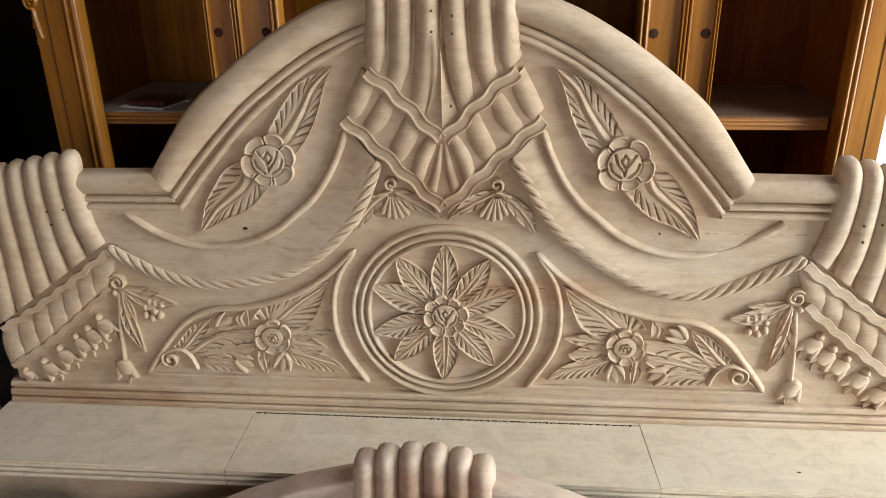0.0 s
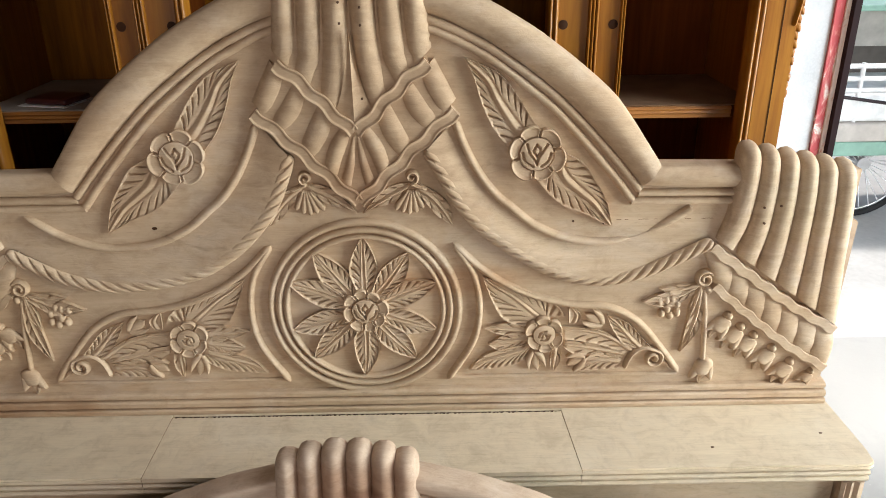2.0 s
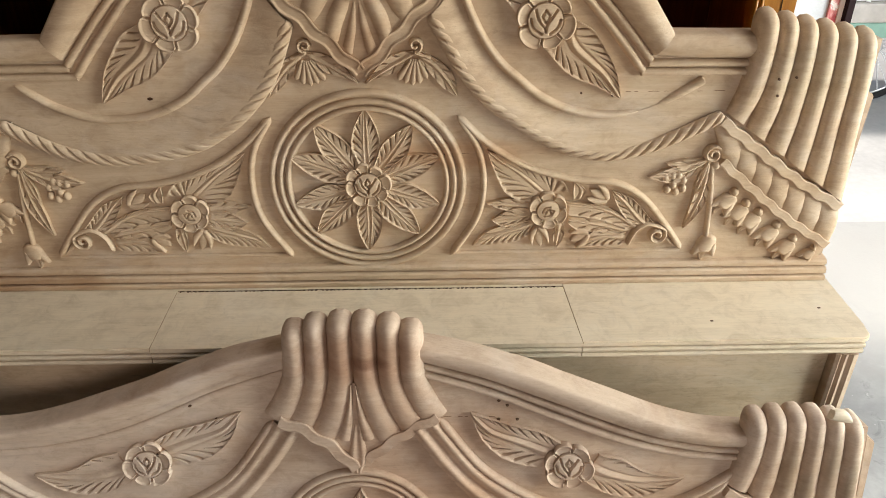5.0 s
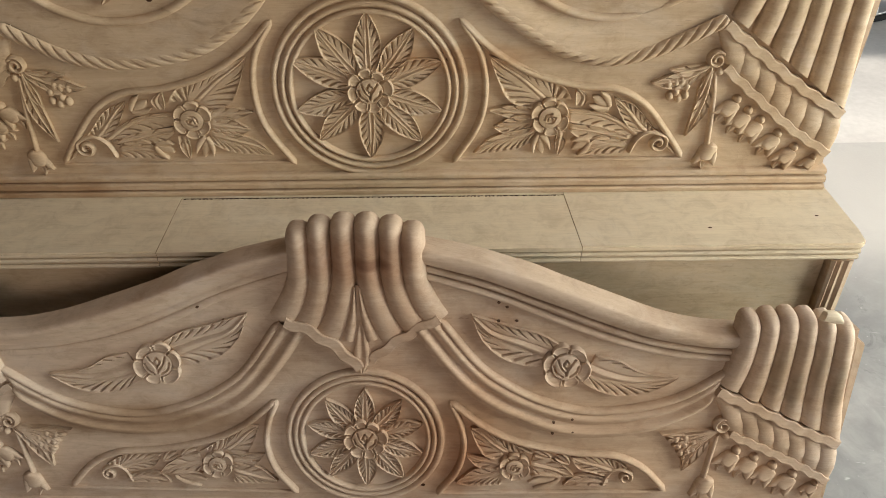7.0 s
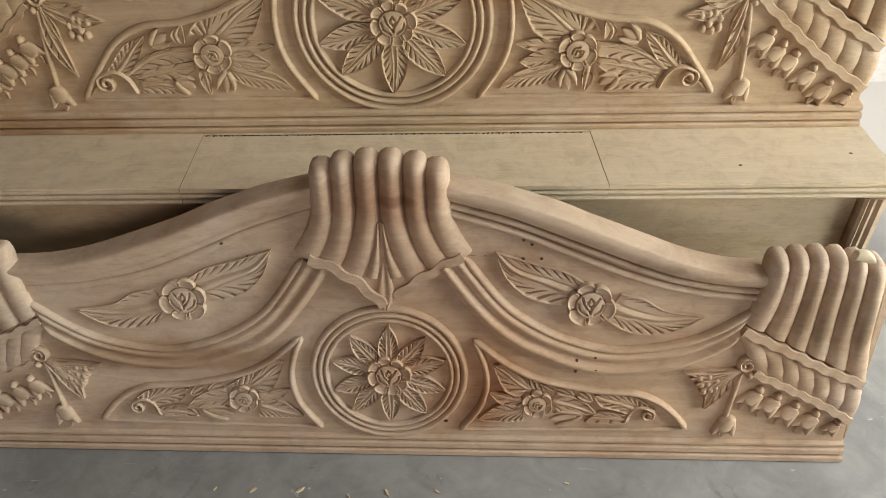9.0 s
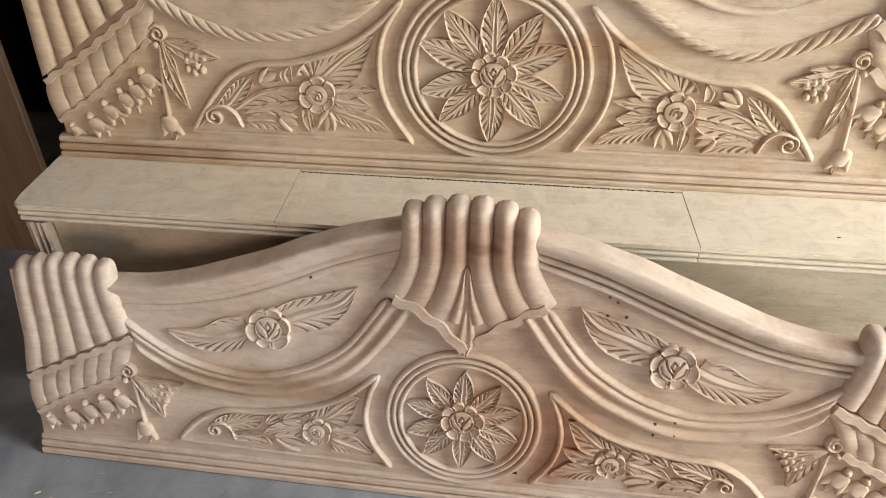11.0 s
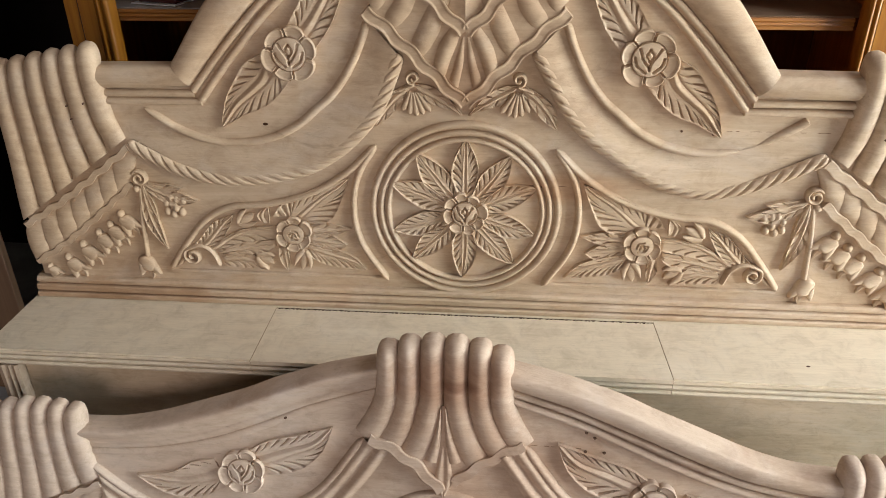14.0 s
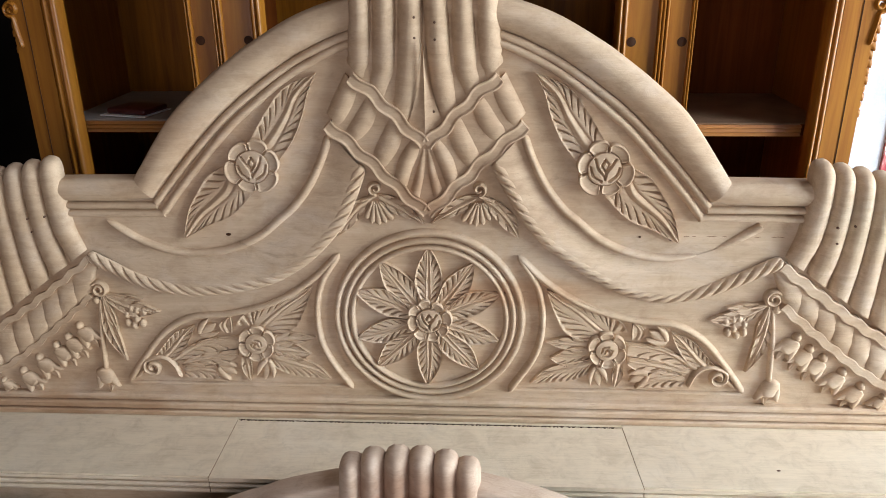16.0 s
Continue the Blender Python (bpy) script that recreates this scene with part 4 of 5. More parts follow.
def fan_panel(owner, mat, top, arc, bottom, rose_at, scroll_at, leaves, buds, s=1.0):
    """The leafy corner carving beside the medallion, inside a raised border; leaves and buds are laid out from its rose."""
    both("border_bead", sweep(top, 0.014, 0.013, 60, 9, ends=(0.02, 0.02)), mat, owner)
    both("border_bead", sweep(arc, 0.014, 0.013, 44, 9, ends=(0.05, 0.05)), mat, owner)
    both("border_bead", sweep(bottom, 0.009, 0.007, 16, 7), mat, owner)

    def at(*points):
        return [(rose_at[0] + x, rose_at[1] + z) for x, z in points]

    cx, cz = scroll_at
    tail = [(cx - 0.057 * s, cz - 0.024 * s), (cx - 0.044 * s, cz + 0.010 * s), (cx - 0.021 * s, cz + 0.025 * s)]
    both("scroll", spiral(scroll_at, 0.019 * s**1.5, 1.5, 1.0, -1, 0.010 * s, 0.014 * s, tail=tail), mat, owner)
    if s == 1:
        both("scroll_tail", petal((cx + 0.017 * s, cz - 0.004), (cx + 0.038 * s, cz - 0.026 * s), 0.009, 0.009), mat, owner)
    for left, rib, right, cuts in leaves:
        both("leaf", leaf3(at(*left), at(*rib), at(*right), 0.0115, [round(1.35 * c) for c in cuts[:2]], reach=(0.82, 0.82), ridge=0.20, slit=0.0026, bite=1.1, advance=1.5, tail=0.10, close=0.07), mat, owner, "serrated carved leaf")
    for root, tip, w in buds:
        (a, b) = at(root, tip)
        both("bud", tulip(a, b, w, 0.013 * s), mat, owner, "carved tulip bud")
    both("rose", rose(rose_at, 0.039 * s, 0.018 * s**0.5, 6, 0.1, 0.0, 44, 180, 0.56, 1), mat, owner, "small carved rose")


# leaves of the corner carving: one rim, the rib, the other rim, and the gouges on each side
HEAD_LEAVES = (
    (((-0.034, 0.020), (-0.080, 0.026), (-0.122, 0.016)), ((-0.034, 0.008), (-0.080, 0.012), (-0.122, 0.016)), ((-0.034, -0.004), (-0.080, 0.000), (-0.122, 0.016)), (2, 2)),
    (((-0.034, 0.008), (-0.075, 0.002), (-0.111, -0.021)), ((-0.032, -0.010), (-0.075, -0.016), (-0.111, -0.021)), ((-0.030, -0.026), (-0.082, -0.036), (-0.111, -0.021)), (3, 3)),
    (((-0.028, -0.020), (-0.089, -0.034), (-0.123, -0.050), (-0.149, -0.080)), ((-0.028, -0.030), (-0.078, -0.047), (-0.120, -0.060), (-0.149, -0.080)), ((-0.027, -0.050), (-0.066, -0.070), (-0.117, -0.077), (-0.149, -0.080)), (2, 6)),
    (((-0.046, 0.016), (-0.084, 0.038), (-0.104, 0.075), (-0.123, 0.127)), ((-0.014, 0.040), (-0.060, 0.080), (-0.099, 0.107), (-0.123, 0.127)), ((0.041, 0.036), (0.017, 0.067), (-0.050, 0.102), (-0.123, 0.127)), (5, 7)),
    (((0.216, -0.034), (0.203, -0.021), (0.165, 0.021), (0.122, 0.040)), ((0.198, -0.038), (0.178, -0.019), (0.146, 0.018), (0.122, 0.040)), ((0.177, -0.041), (0.152, -0.017), (0.132, 0.015), (0.122, 0.040)), (5, 4)),
    (((0.185, -0.042), (0.134, -0.006), (0.093, 0.011), (0.034, 0.017)), ((0.180, -0.044), (0.134, -0.012), (0.093, 0.004), (0.034, 0.010)), ((0.166, -0.046), (0.107, -0.024), (0.070, -0.016), (0.034, -0.010)), (2, 4)),
    (((0.168, -0.046), (0.109, -0.024), (0.040, -0.014)), ((0.166, -0.050), (0.106, -0.036), (0.040, -0.024)), ((0.160, -0.056), (0.104, -0.050), (0.064, -0.046), (0.040, -0.030)), (2, 3)),
    (((0.162, -0.054), (0.121, -0.044), (0.093, -0.050), (0.061, -0.085)), ((0.160, -0.066), (0.118, -0.063), (0.086, -0.069), (0.061, -0.085)), ((0.158, -0.080), (0.112, -0.083), (0.084, -0.084), (0.061, -0.085)), (3, 4)),
    (((0.062, 0.021), (0.070, 0.042), (0.047, 0.062)), ((0.057, 0.021), (0.062, 0.042), (0.047, 0.062)), ((0.048, 0.022), (0.046, 0.044), (0.047, 0.062)), (0, 0)),
    (((0.018, -0.032), (0.014, -0.060), (0.020, -0.088)), ((0.024, -0.032), (0.022, -0.060), (0.020, -0.088)), ((0.034, -0.032), (0.034, -0.062), (0.020, -0.088)), (1, 1)),
)
HEAD_BUDS = (((-0.020, -0.036), (-0.010, -0.084), 0.037), ((0.086, -0.054), (0.048, -0.072), 0.040), ((0.116, 0.018), (0.078, 0.043), 0.038))
fan_panel(
    headboard, WOOD,
    [(0.171, 0.362), (0.230, 0.305), (0.308, 0.257), (0.397, 0.231), (0.475, 0.222), (0.533, 0.190), (0.584, 0.131), (0.627, 0.071)],
    [(0.171, 0.362), (0.209, 0.299), (0.222, 0.226), (0.210, 0.150), (0.159, 0.063)],
    [(0.165, 0.068), (0.625, 0.068)], (0.350, 0.166), (0.572, 0.106), HEAD_LEAVES, HEAD_BUDS,
)


def end_bundle(owner, mat, paths, rib_a, rib_b, bells, swirl, sprays, berries, cord, knob, mat_label, w0=0.041):
    """Bundled folds at the end of the board, tied by two ribbons over a row of bell flowers."""
    line = np.array(rib_a[-1]) - np.array(rib_a[0])
    for path in paths:
        both("bundle_fold", fold(path, [(0, w0 * 0.98), (0.3, w0 * 1.0), (0.85, w0 * 1.08), (1, w0 * 1.02)], [(0, knob * 0.9), (0.35, knob * 0.72), (0.8, 0.024), (1, 0.0175)], 60, 21, cap=0.034, square=0.62, last=line), mat, owner, mat_label)
    n = 7
    a, _ = catmull(rib_a, n + 1)
    b, _ = catmull(rib_b, n + 1)
    for k in range(n):
        step = (a[k + 1] - a[k]) / np.linalg.norm(a[k + 1] - a[k])
        out = np.array([-step[1], step[0]])
        top = (a[k] + a[k + 1]) / 2 - out * 0.004
        low = (b[k] + b[k + 1]) / 2 + out * 0.005
        gap = np.linalg.norm(a[k + 1] - a[k])
        both("bundle_puff", fold([top, top * 0.5 + low * 0.5 + np.array([0.004, 0]), low], [(0, gap * 0.95), (0.8, gap * 0.97), (1, gap * 0.93)], [(0, 0.009), (0.3, 0.0170), (0.7, 0.0172), (1, 0.009)], 22, 19, square=0.46, first=step, last=b[k + 1] - b[k]), mat, owner, "puffed fold between the ribbons")
    # on the mirrored half the ribbons were carved narrower and flatter
    for side, wide, thick, sway in ((part, 0.019, 0.0065, 0.10), (west, 0.013, 0.0045, 0.17)):
        side("bundle_ribbon", ribbon(rib_a, wide, thick, 7, base=0.0135, sway=sway, ride=0.18), mat, owner, "wavy carved ribbon")
        side("bundle_ribbon", ribbon(rib_b, wide * 0.9, thick, 7, base=0.0075, sway=sway, ride=0.18), mat, owner, "wavy carved ribbon")
    for ball in bells:
        k = 0.60 if ball[0] > 0.88 else 0.92
        both("bell_flower", bell(ball, k), mat, owner, "carved bell flower")
        both("berry", dome(ball, 0.0098 * k, 0.015, n=8, m=18), mat, owner, "round carved berry")
    x, z = swirl
    both("scroll", spiral((x, z), 0.017, 1.7, 0.5, 1, 0.010, 0.014), mat, owner)
    both("berry", dome((x + 0.010, z - 0.024), 0.009, 0.014, n=8, m=18), mat, owner)
    for tip, w, bend, cuts in sprays:
        both("leaf", leaf((x - 0.006, z - 0.010), tip, w, 0.0125, bend, cuts, foot=0.35, full=0.55, slit=0.0022, bite=1.05, advance=2.0, reach=(0.86, 0.86), tail=0.1, close=0.05), mat, owner, "carved frond")
    for q in berries:
        both("berry", dome(q, 0.0088, 0.012, n=8, m=18, stretch=(0.9, 1.15)), mat, owner)
    both("tassel_cord", sweep(cord, 0.011, 0.010, 24, 9), mat, owner)
    c = cord[-1]
    both("tassel", bell((c[0] + 0.004, c[1] + 0.010), 0.98, 0.016, turn=28.0), mat, owner, "carved bell tassel")


HEAD_PATHS = []
for k in range(6):
    s = k / 5
    t0 = (0.698 + 0.176 * s, 0.552 - 0.034 * s)
    t3 = (0.684 + 0.222 * s, 0.352 - 0.160 * s)
    HEAD_PATHS.append([t0, (t0[0] + 0.007 + 0.006 * s, t0[1] - 0.065 - 0.02 * s), (0.701 + 0.194 * s, 0.410 - 0.10 * s), t3])
end_bundle(
    headboard, WOOD, HEAD_PATHS,
    [(0.655, 0.352), (0.741, 0.288), (0.828, 0.226), (0.924, 0.168)],
    [(0.672, 0.268), (0.742, 0.209), (0.832, 0.137), (0.924, 0.078)],
    [(0.712, 0.199), (0.740, 0.174), (0.769, 0.154), (0.811, 0.124), (0.852, 0.092), (0.898, 0.069)],
    (0.655, 0.281),
    [((0.537, 0.235), 0.036, 0.10, (5, 4)), ((0.568, 0.262), 0.024, 0.08, (3, 2)), ((0.622, 0.120), 0.029, 0.07, (6, 5)), ((0.630, 0.190), 0.018, 0.03, (2, 2))],
    [(0.572, 0.233), (0.589, 0.216), (0.579, 0.207), (0.597, 0.239), (0.608, 0.227), (0.609, 0.208), (0.586, 0.236), (0.596, 0.202)],
    [(0.657, 0.258), (0.667, 0.190), (0.674, 0.098)], 0.050, "rounded fold of bundled drapery",
)

# stepped moulding along the foot of the headboard
part("base_moulding", moulding_x(-0.931, 0.931, [(0.045, 0.001), (-0.022, 0.001), (-0.023, 0.009), (-0.021, 0.012), (-0.013, 0.013), (-0.013, 0.015), (-0.020, 0.017), (-0.020, 0.026), (-0.017, 0.029), (-0.009, 0.030), (-0.009, 0.032), (-0.014, 0.034), (-0.014, 0.040), (-0.010, 0.044), (0.0, 0.046), (0.045, 0.046)]), WOOD, headboard, "stepped base moulding", smooth=False)
part("end_board", prism([(0.9185, 0.400), (0.936, 0.390), (0.927, 0.047), (0.9185, 0.047)], 0.004, 0.045, 0.002), WOOD_UP, headboard, "plain end strip of the board", smooth=False)

# ---- ledge box ----
box_thing = thing("headboard_ledge", pose(0, 0, 0), "low storage ledge of pale raw wood before the headboard", "ledge")
YF = -0.215
for sgn, x0 in ((-1, 0.3992), (1, 0.3983)):
    outline = [(x0 - (0.0085 if sgn > 0 else 0), 0.04), (x0 - (0.0085 if sgn > 0 else 0), -0.030), (x0, YF)] + [(0.918 + 0.022 * math.sin(a), YF + 0.022 - 0.022 * math.cos(a)) for a in np.linspace(0, math.pi / 2, 7)] + [(0.938, 0.04)]
    board = bmesh.new()
    face = board.faces.new([board.verts.new((sgn * x, y, LEDGE - 0.009)) for x, y in outline])
    out = bmesh.ops.extrude_face_region(board, geom=[face])
    bmesh.ops.translate(board, vec=(0, 0, 0.009), verts=[g for g in out["geom"] if isinstance(g, bmesh.types.BMVert)])
    bmesh.ops.recalc_face_normals(board, faces=board.faces)
    rims = [e for e in board.edges if all(v.co.z > LEDGE - 0.001 for v in e.verts) and all(v.co.y < 0.03 and abs(v.co.x) > x0 + 0.001 or v.co.y < YF + 0.001 for v in e.verts)]
    bmesh.ops.bevel(board, geom=rims, offset=0.003, segments=2, affect="EDGES")
    part("ledge_board", board, WOOD_TOP, box_thing, smooth=False)
lid = bmesh.new()
edge = [(-0.398, YF), (0.3975, YF), (0.3885, -0.0305)]
for k in range(100):
    edge += [(0.388 - 0.785 * (k + f) / 100, -0.0305 - (0.0022 if k % 7 else 0.0008) * g) for f, g in ((0.0, 0), (0.08, 1), (0.62, 1), (0.70, 0))]
edge.append((-0.398, -0.0305))
face = lid.faces.new([lid.verts.new((x, y, LEDGE - 0.009)) for x, y in edge])
out = bmesh.ops.extrude_face_region(lid, geom=[face])
bmesh.ops.translate(lid, vec=(0, 0, 0.0084), verts=[g for g in out["geom"] if isinstance(g, bmesh.types.BMVert)])
bmesh.ops.recalc_face_normals(lid, faces=lid.faces)
part("ledge_lid", lid, WOOD_TOP, box_thing, "lift-up lid board with a sawn back edge", smooth=False)
# dark strips give the lid joints the darkness of an open gap
dashes = bmesh.new()
rng = random.Random(11)
x = -0.394
while x < 0.375:
    w = rng.uniform(0.006, 0.013)
    made = bmesh.ops.create_cube(dashes, size=1.0)["verts"]
    bmesh.ops.scale(dashes, vec=(w, 0.0014, 0.0032), verts=made)
    bmesh.ops.translate(dashes, vec=(x + w / 2, -0.0280, LEDGE - 0.0022 - rng.uniform(0, 0.0005)), verts=made)
    x += w + rng.uniform(0.0015, 0.005)
part("joint_dark_strip", dashes, DARKWOOD, box_thing, "dark painted strip in the sawn lid joint", smooth=False)
for jx, slant in ((-0.3995, 0.0), (0.3978, -0.0090)):
    seam = box(jx, jx + 0.0009, YF + 0.001, -0.03, LEDGE - 0.0085, LEDGE - 0.0007)
    for v in seam.verts:
        v.co.x += slant * (v.co.y - YF) / 0.185
    part("joint_dark_strip", seam, BROWNLINE, box_thing, "dark painted strip in the lid joint", smooth=False)
part("ledge_strip", box(-0.398, 0.3885, -0.0274, 0.04, LEDGE - 0.009, LEDGE), WOOD_TOP, box_thing, smooth=False)
for x0, x1 in ((-0.928, -0.3992), (-0.398, 0.397), (0.3982, 0.928)):
    lip = [(-0.17, -0.010), (YF + 0.002, -0.010), (YF + 0.007, -0.0115), (YF + 0.007, -0.013), (YF + 0.002, -0.0145), (YF, -0.019), (YF + 0.002, -0.0235), (YF + 0.008, -0.025), (YF + 0.008, -0.0265), (YF + 0.003, -0.028), (YF + 0.001, -0.033), (YF + 0.004, -0.038), (YF + 0.010, -0.041), (-0.17, -0.041)]
    part("lip_moulding", moulding_x(x0, x1, [(y, LEDGE + z) for y, z in lip]), WOOD_TOP, box_thing, "reeded lip moulding", smooth=False)
part("front_panel", box(-0.882, 0.882, -0.186, -0.166, 0.03, LEDGE - 0.022), WOOD_PANEL, box_thing, smooth=False)
for sgn in (-1, 1):
    prof = [(0.883, -0.150), (0.885, -0.205), (0.892, -0.208), (0.897, -0.203), (0.903, -0.208), (0.910, -0.204), (0.918, -0.208), (0.928, -0.205), (0.931, -0.150)]
    part("corner_post", moulding_z(0.0, LEDGE - 0.046, [(sgn * x, y) for x, y in prof]), WOOD_UP, box_thing, "fluted corner post", smooth=False)
    part("side_panel", box(sgn * 0.915 - 0.012, sgn * 0.915 + 0.012, -0.149, 0.04, 0.0, LEDGE - 0.022), WOOD_UP, box_thing, smooth=False)
part("back_panel", box(-0.90, 0.90, 0.02, 0.04, 0.0, LEDGE - 0.022), WOOD_PANEL, box_thing, smooth=False)

# ---- footboard ----
FOOT = Matrix.Translation((-0.0215, -0.4196, 0.0)) @ pose(0, 0, 0, 0, 0, -1.53) @ pose(0, 0, 0, -14.1, 0, 0)
footboard = thing("footboard", FOOT, "carved bed footboard of raw pinkish wood leaning on the ledge", "footboard")
FT = [(0.0, 0.626), (0.129, 0.607), (0.214, 0.588), (0.265, 0.572), (0.316, 0.556), (0.369, 0.534), (0.421, 0.514), (0.475, 0.493), (0.529, 0.472), (0.582, 0.456), (0.636, 0.446), (0.700, 0.442)]
FI = [(0.0, 0.590), (0.129, 0.556), (0.214, 0.532), (0.264, 0.514), (0.315, 0.494), (0.367, 0.474), (0.419, 0.453), (0.472, 0.433), (0.526, 0.415), (0.578, 0.404), (0.631, 0.396), (0.700, 0.392)]
FL = [(0.0, 0.575), (0.134, 0.539), (0.214, 0.514), (0.265, 0.497), (0.316, 0.475), (0.369, 0.453), (0.421, 0.432), (0.474, 0.413), (0.528, 0.398), (0.581, 0.387), (0.644, 0.381), (0.700, 0.378)]
FT_LEFT, FI_LEFT, FL_LEFT = ([(x, z - 0.009 * math.exp(-(((x - 0.38) / 0.15) ** 2))) for x, z in c] for c in (FT, FI, FL))
top, _ = catmull(FT, 26)
top_left, _ = catmull(FT_LEFT, 26)
left = [(x, z - 0.012) for x, z in top_left] + [(0.915, 0.438), (0.915, 0.0)]
right = [(x, z - 0.012) for x, z in top] + [(0.915, 0.438), (0.915, 0.0)]
part("panel", prism([(-x, z) for x, z in reversed(left)] + right[1:], 0.0, 0.042), WOOD_FOOT, footboard, "flat carved ground of the footboard", smooth=False)
BESIDE = slice(1, None)  # the mouldings begin beside the gathered folds
part("top_moulding", loft([(0.113, 0.610), *FT[BESIDE]], [(0.113, 0.568), *((x, z + 0.008) for x, z in FI[BESIDE])], round_roll, 60, 25), WOOD_FOOT, footboard, "broad rounded top moulding")
part("top_moulding", loft([(0.113, 0.610), *FT_LEFT[BESIDE]], [(0.113, 0.564), *((x, z + 0.004) for x, z in FI_LEFT[BESIDE])], worn_roll, 60, 25), WOOD_FOOT, footboard, "broad rounded top moulding", mirror=True)
for line, line_left in ((FI, FI_LEFT), (FL, FL_LEFT)):
    part("top_bead", sweep([(0.112, line[1][1] + 0.006), *line[BESIDE]], 0.0145, 0.012, 70, 9), WOOD_FOOT, footboard)
    part("top_bead", sweep([(0.112, line_left[1][1] + 0.006), *line_left[BESIDE]], 0.0150, 0.0035, 70, 9), WOOD_FOOT, footboard, "shallow worn bead", mirror=True)
FF = [
    ([(0.020, 0.662), (0.021, 0.61), (0.022, 0.54), (0.038, 0.470), (0.060, 0.418)], 0.046),
    ([(0.062, 0.657), (0.063, 0.61), (0.065, 0.54), (0.082, 0.478), (0.106, 0.436)], 0.044),
    ([(0.099, 0.646), (0.100, 0.60), (0.103, 0.54), (0.118, 0.495), (0.140, 0.455)], 0.044),
]
for path, w in FF:
    both("drape_fold", fold(path, [(0, w * 1.0), (0.5, w * 1.05), (1, w * 1.2)], [(0, 0.046), (0.35, 0.036), (0.75, 0.021), (1, 0.012)], 48, 17, cap=0.025), WOOD_FOOT, footboard, "rounded fold of gathered drapery")
both("drape_ground", loft([(0.0, 0.530), (0.0, 0.460), (0.0, 0.375)], [(0.010, 0.530), (0.030, 0.460), (0.060, 0.400)], lambda u, s: 0.016 - 0.009 * s, 24, 9), WOOD_FOOT, footboard)
both("drape_pleat", fold([(0.004, 0.53), (0.010, 0.47), (0.022, 0.415)], [(0, 0.004), (0.6, 0.020), (1, 0.030)], [(0, 0.026), (1, 0.014)], 20, 9), WOOD_FOOT, footboard)
part("drape_point", petal((0.003, 0.455), (0.002, 0.342), 0.034, 0.015, 0.0, 0.0, 0.60, 0.25, 40, 21, hollow=0.30), WOOD_FOOT, footboard, "hollow pointed pleat")
west("drape_ribbon", ribbon([(0.001, 0.354), (0.030, 0.388), (0.064, 0.417), (0.100, 0.440), (0.136, 0.455)], 0.021, 0.007, 3, base=0.009, base_end=0.011, sway=0.15, ride=0.1), WOOD_FOOT, footboard, "carved ribbon tied across the drape")
part("drape_ribbon", ribbon([(0.020, 0.372), (0.052, 0.402), (0.098, 0.434), (0.146, 0.463)], 0.018, 0.003, 3, base=0.010, base_end=0.013, sway=0.15, ride=0.3), WOOD_FOOT, footboard, "worn ribbon with a broken, filled edge")
SW1 = [(0.148, 0.455), (0.218, 0.358), (0.273, 0.309), (0.339, 0.271), (0.417, 0.249), (0.493, 0.253), (0.567, 0.273), (0.627, 0.306), (0.693, 0.356)]
SW2 = [(0.098, 0.432), (0.155, 0.352), (0.220, 0.283), (0.297, 0.239), (0.387, 0.206), (0.475, 0.205), (0.562, 0.222), (0.633, 0.258), (0.680, 0.295)]


def ridged(u, s):
    return 0.006 + 0.009 * (0.5 - 0.5 * math.cos(2 * math.pi * 2 * u)) ** 0.8 + 0.004 * u


SW_EAST = [(x, z + 0.013 * math.sin(math.pi * min(1, k / 7))) for k, (x, z) in enumerate(SW1)]
SW1_WEST, SW2_WEST = ([(x, z - 0.009 * math.exp(-(((x - 0.21) / 0.10) ** 2))) for x, z in c] for c in (SW1, SW2))
for side, line, under in ((part, SW_EAST, SW2), (west, SW1_WEST, SW2_WEST)):
    side("swag", loft(line, under, ridged, 80, 33, ramp_ends=0.05), WOOD_FOOT, footboard, "ridged swag of drapery")
    side("swag_bead", sweep(line, 0.016, 0.014, 70, 11, ends=(0.03, 0.06)), WOOD_FOOT, footboard)
flower_spray(footboard, WOOD_FOOT, (0.382, 0.362), 0.046, (
    ([(0.372, 0.404), (0.331, 0.429), (0.279, 0.444), (0.228, 0.460), (0.205, 0.467)], [(0.345, 0.388), (0.291, 0.410), (0.241, 0.430), (0.205, 0.467)], [(0.338, 0.358), (0.293, 0.366), (0.256, 0.383), (0.224, 0.418), (0.205, 0.467)], (5, 4), (0.60, 0.72)),
    ([(0.437, 0.383), (0.479, 0.374), (0.524, 0.349), (0.596, 0.338)], [(0.424, 0.356), (0.462, 0.341), (0.515, 0.331), (0.596, 0.338)], [(0.416, 0.325), (0.461, 0.303), (0.509, 0.298), (0.550, 0.309), (0.596, 0.338)], (4, 6), (0.34, 0.72)),
))
medallion(footboard, WOOD_FOOT, (0.001, 0.196), 0.157, ((1.5, 0.114), (40, 0.113), (73, 0.118), (107, 0.118), (141, 0.118), (180, 0.112), (-140, 0.116), (-108, 0.117), (-74, 0.115), (-39, 0.115)), 0.044)
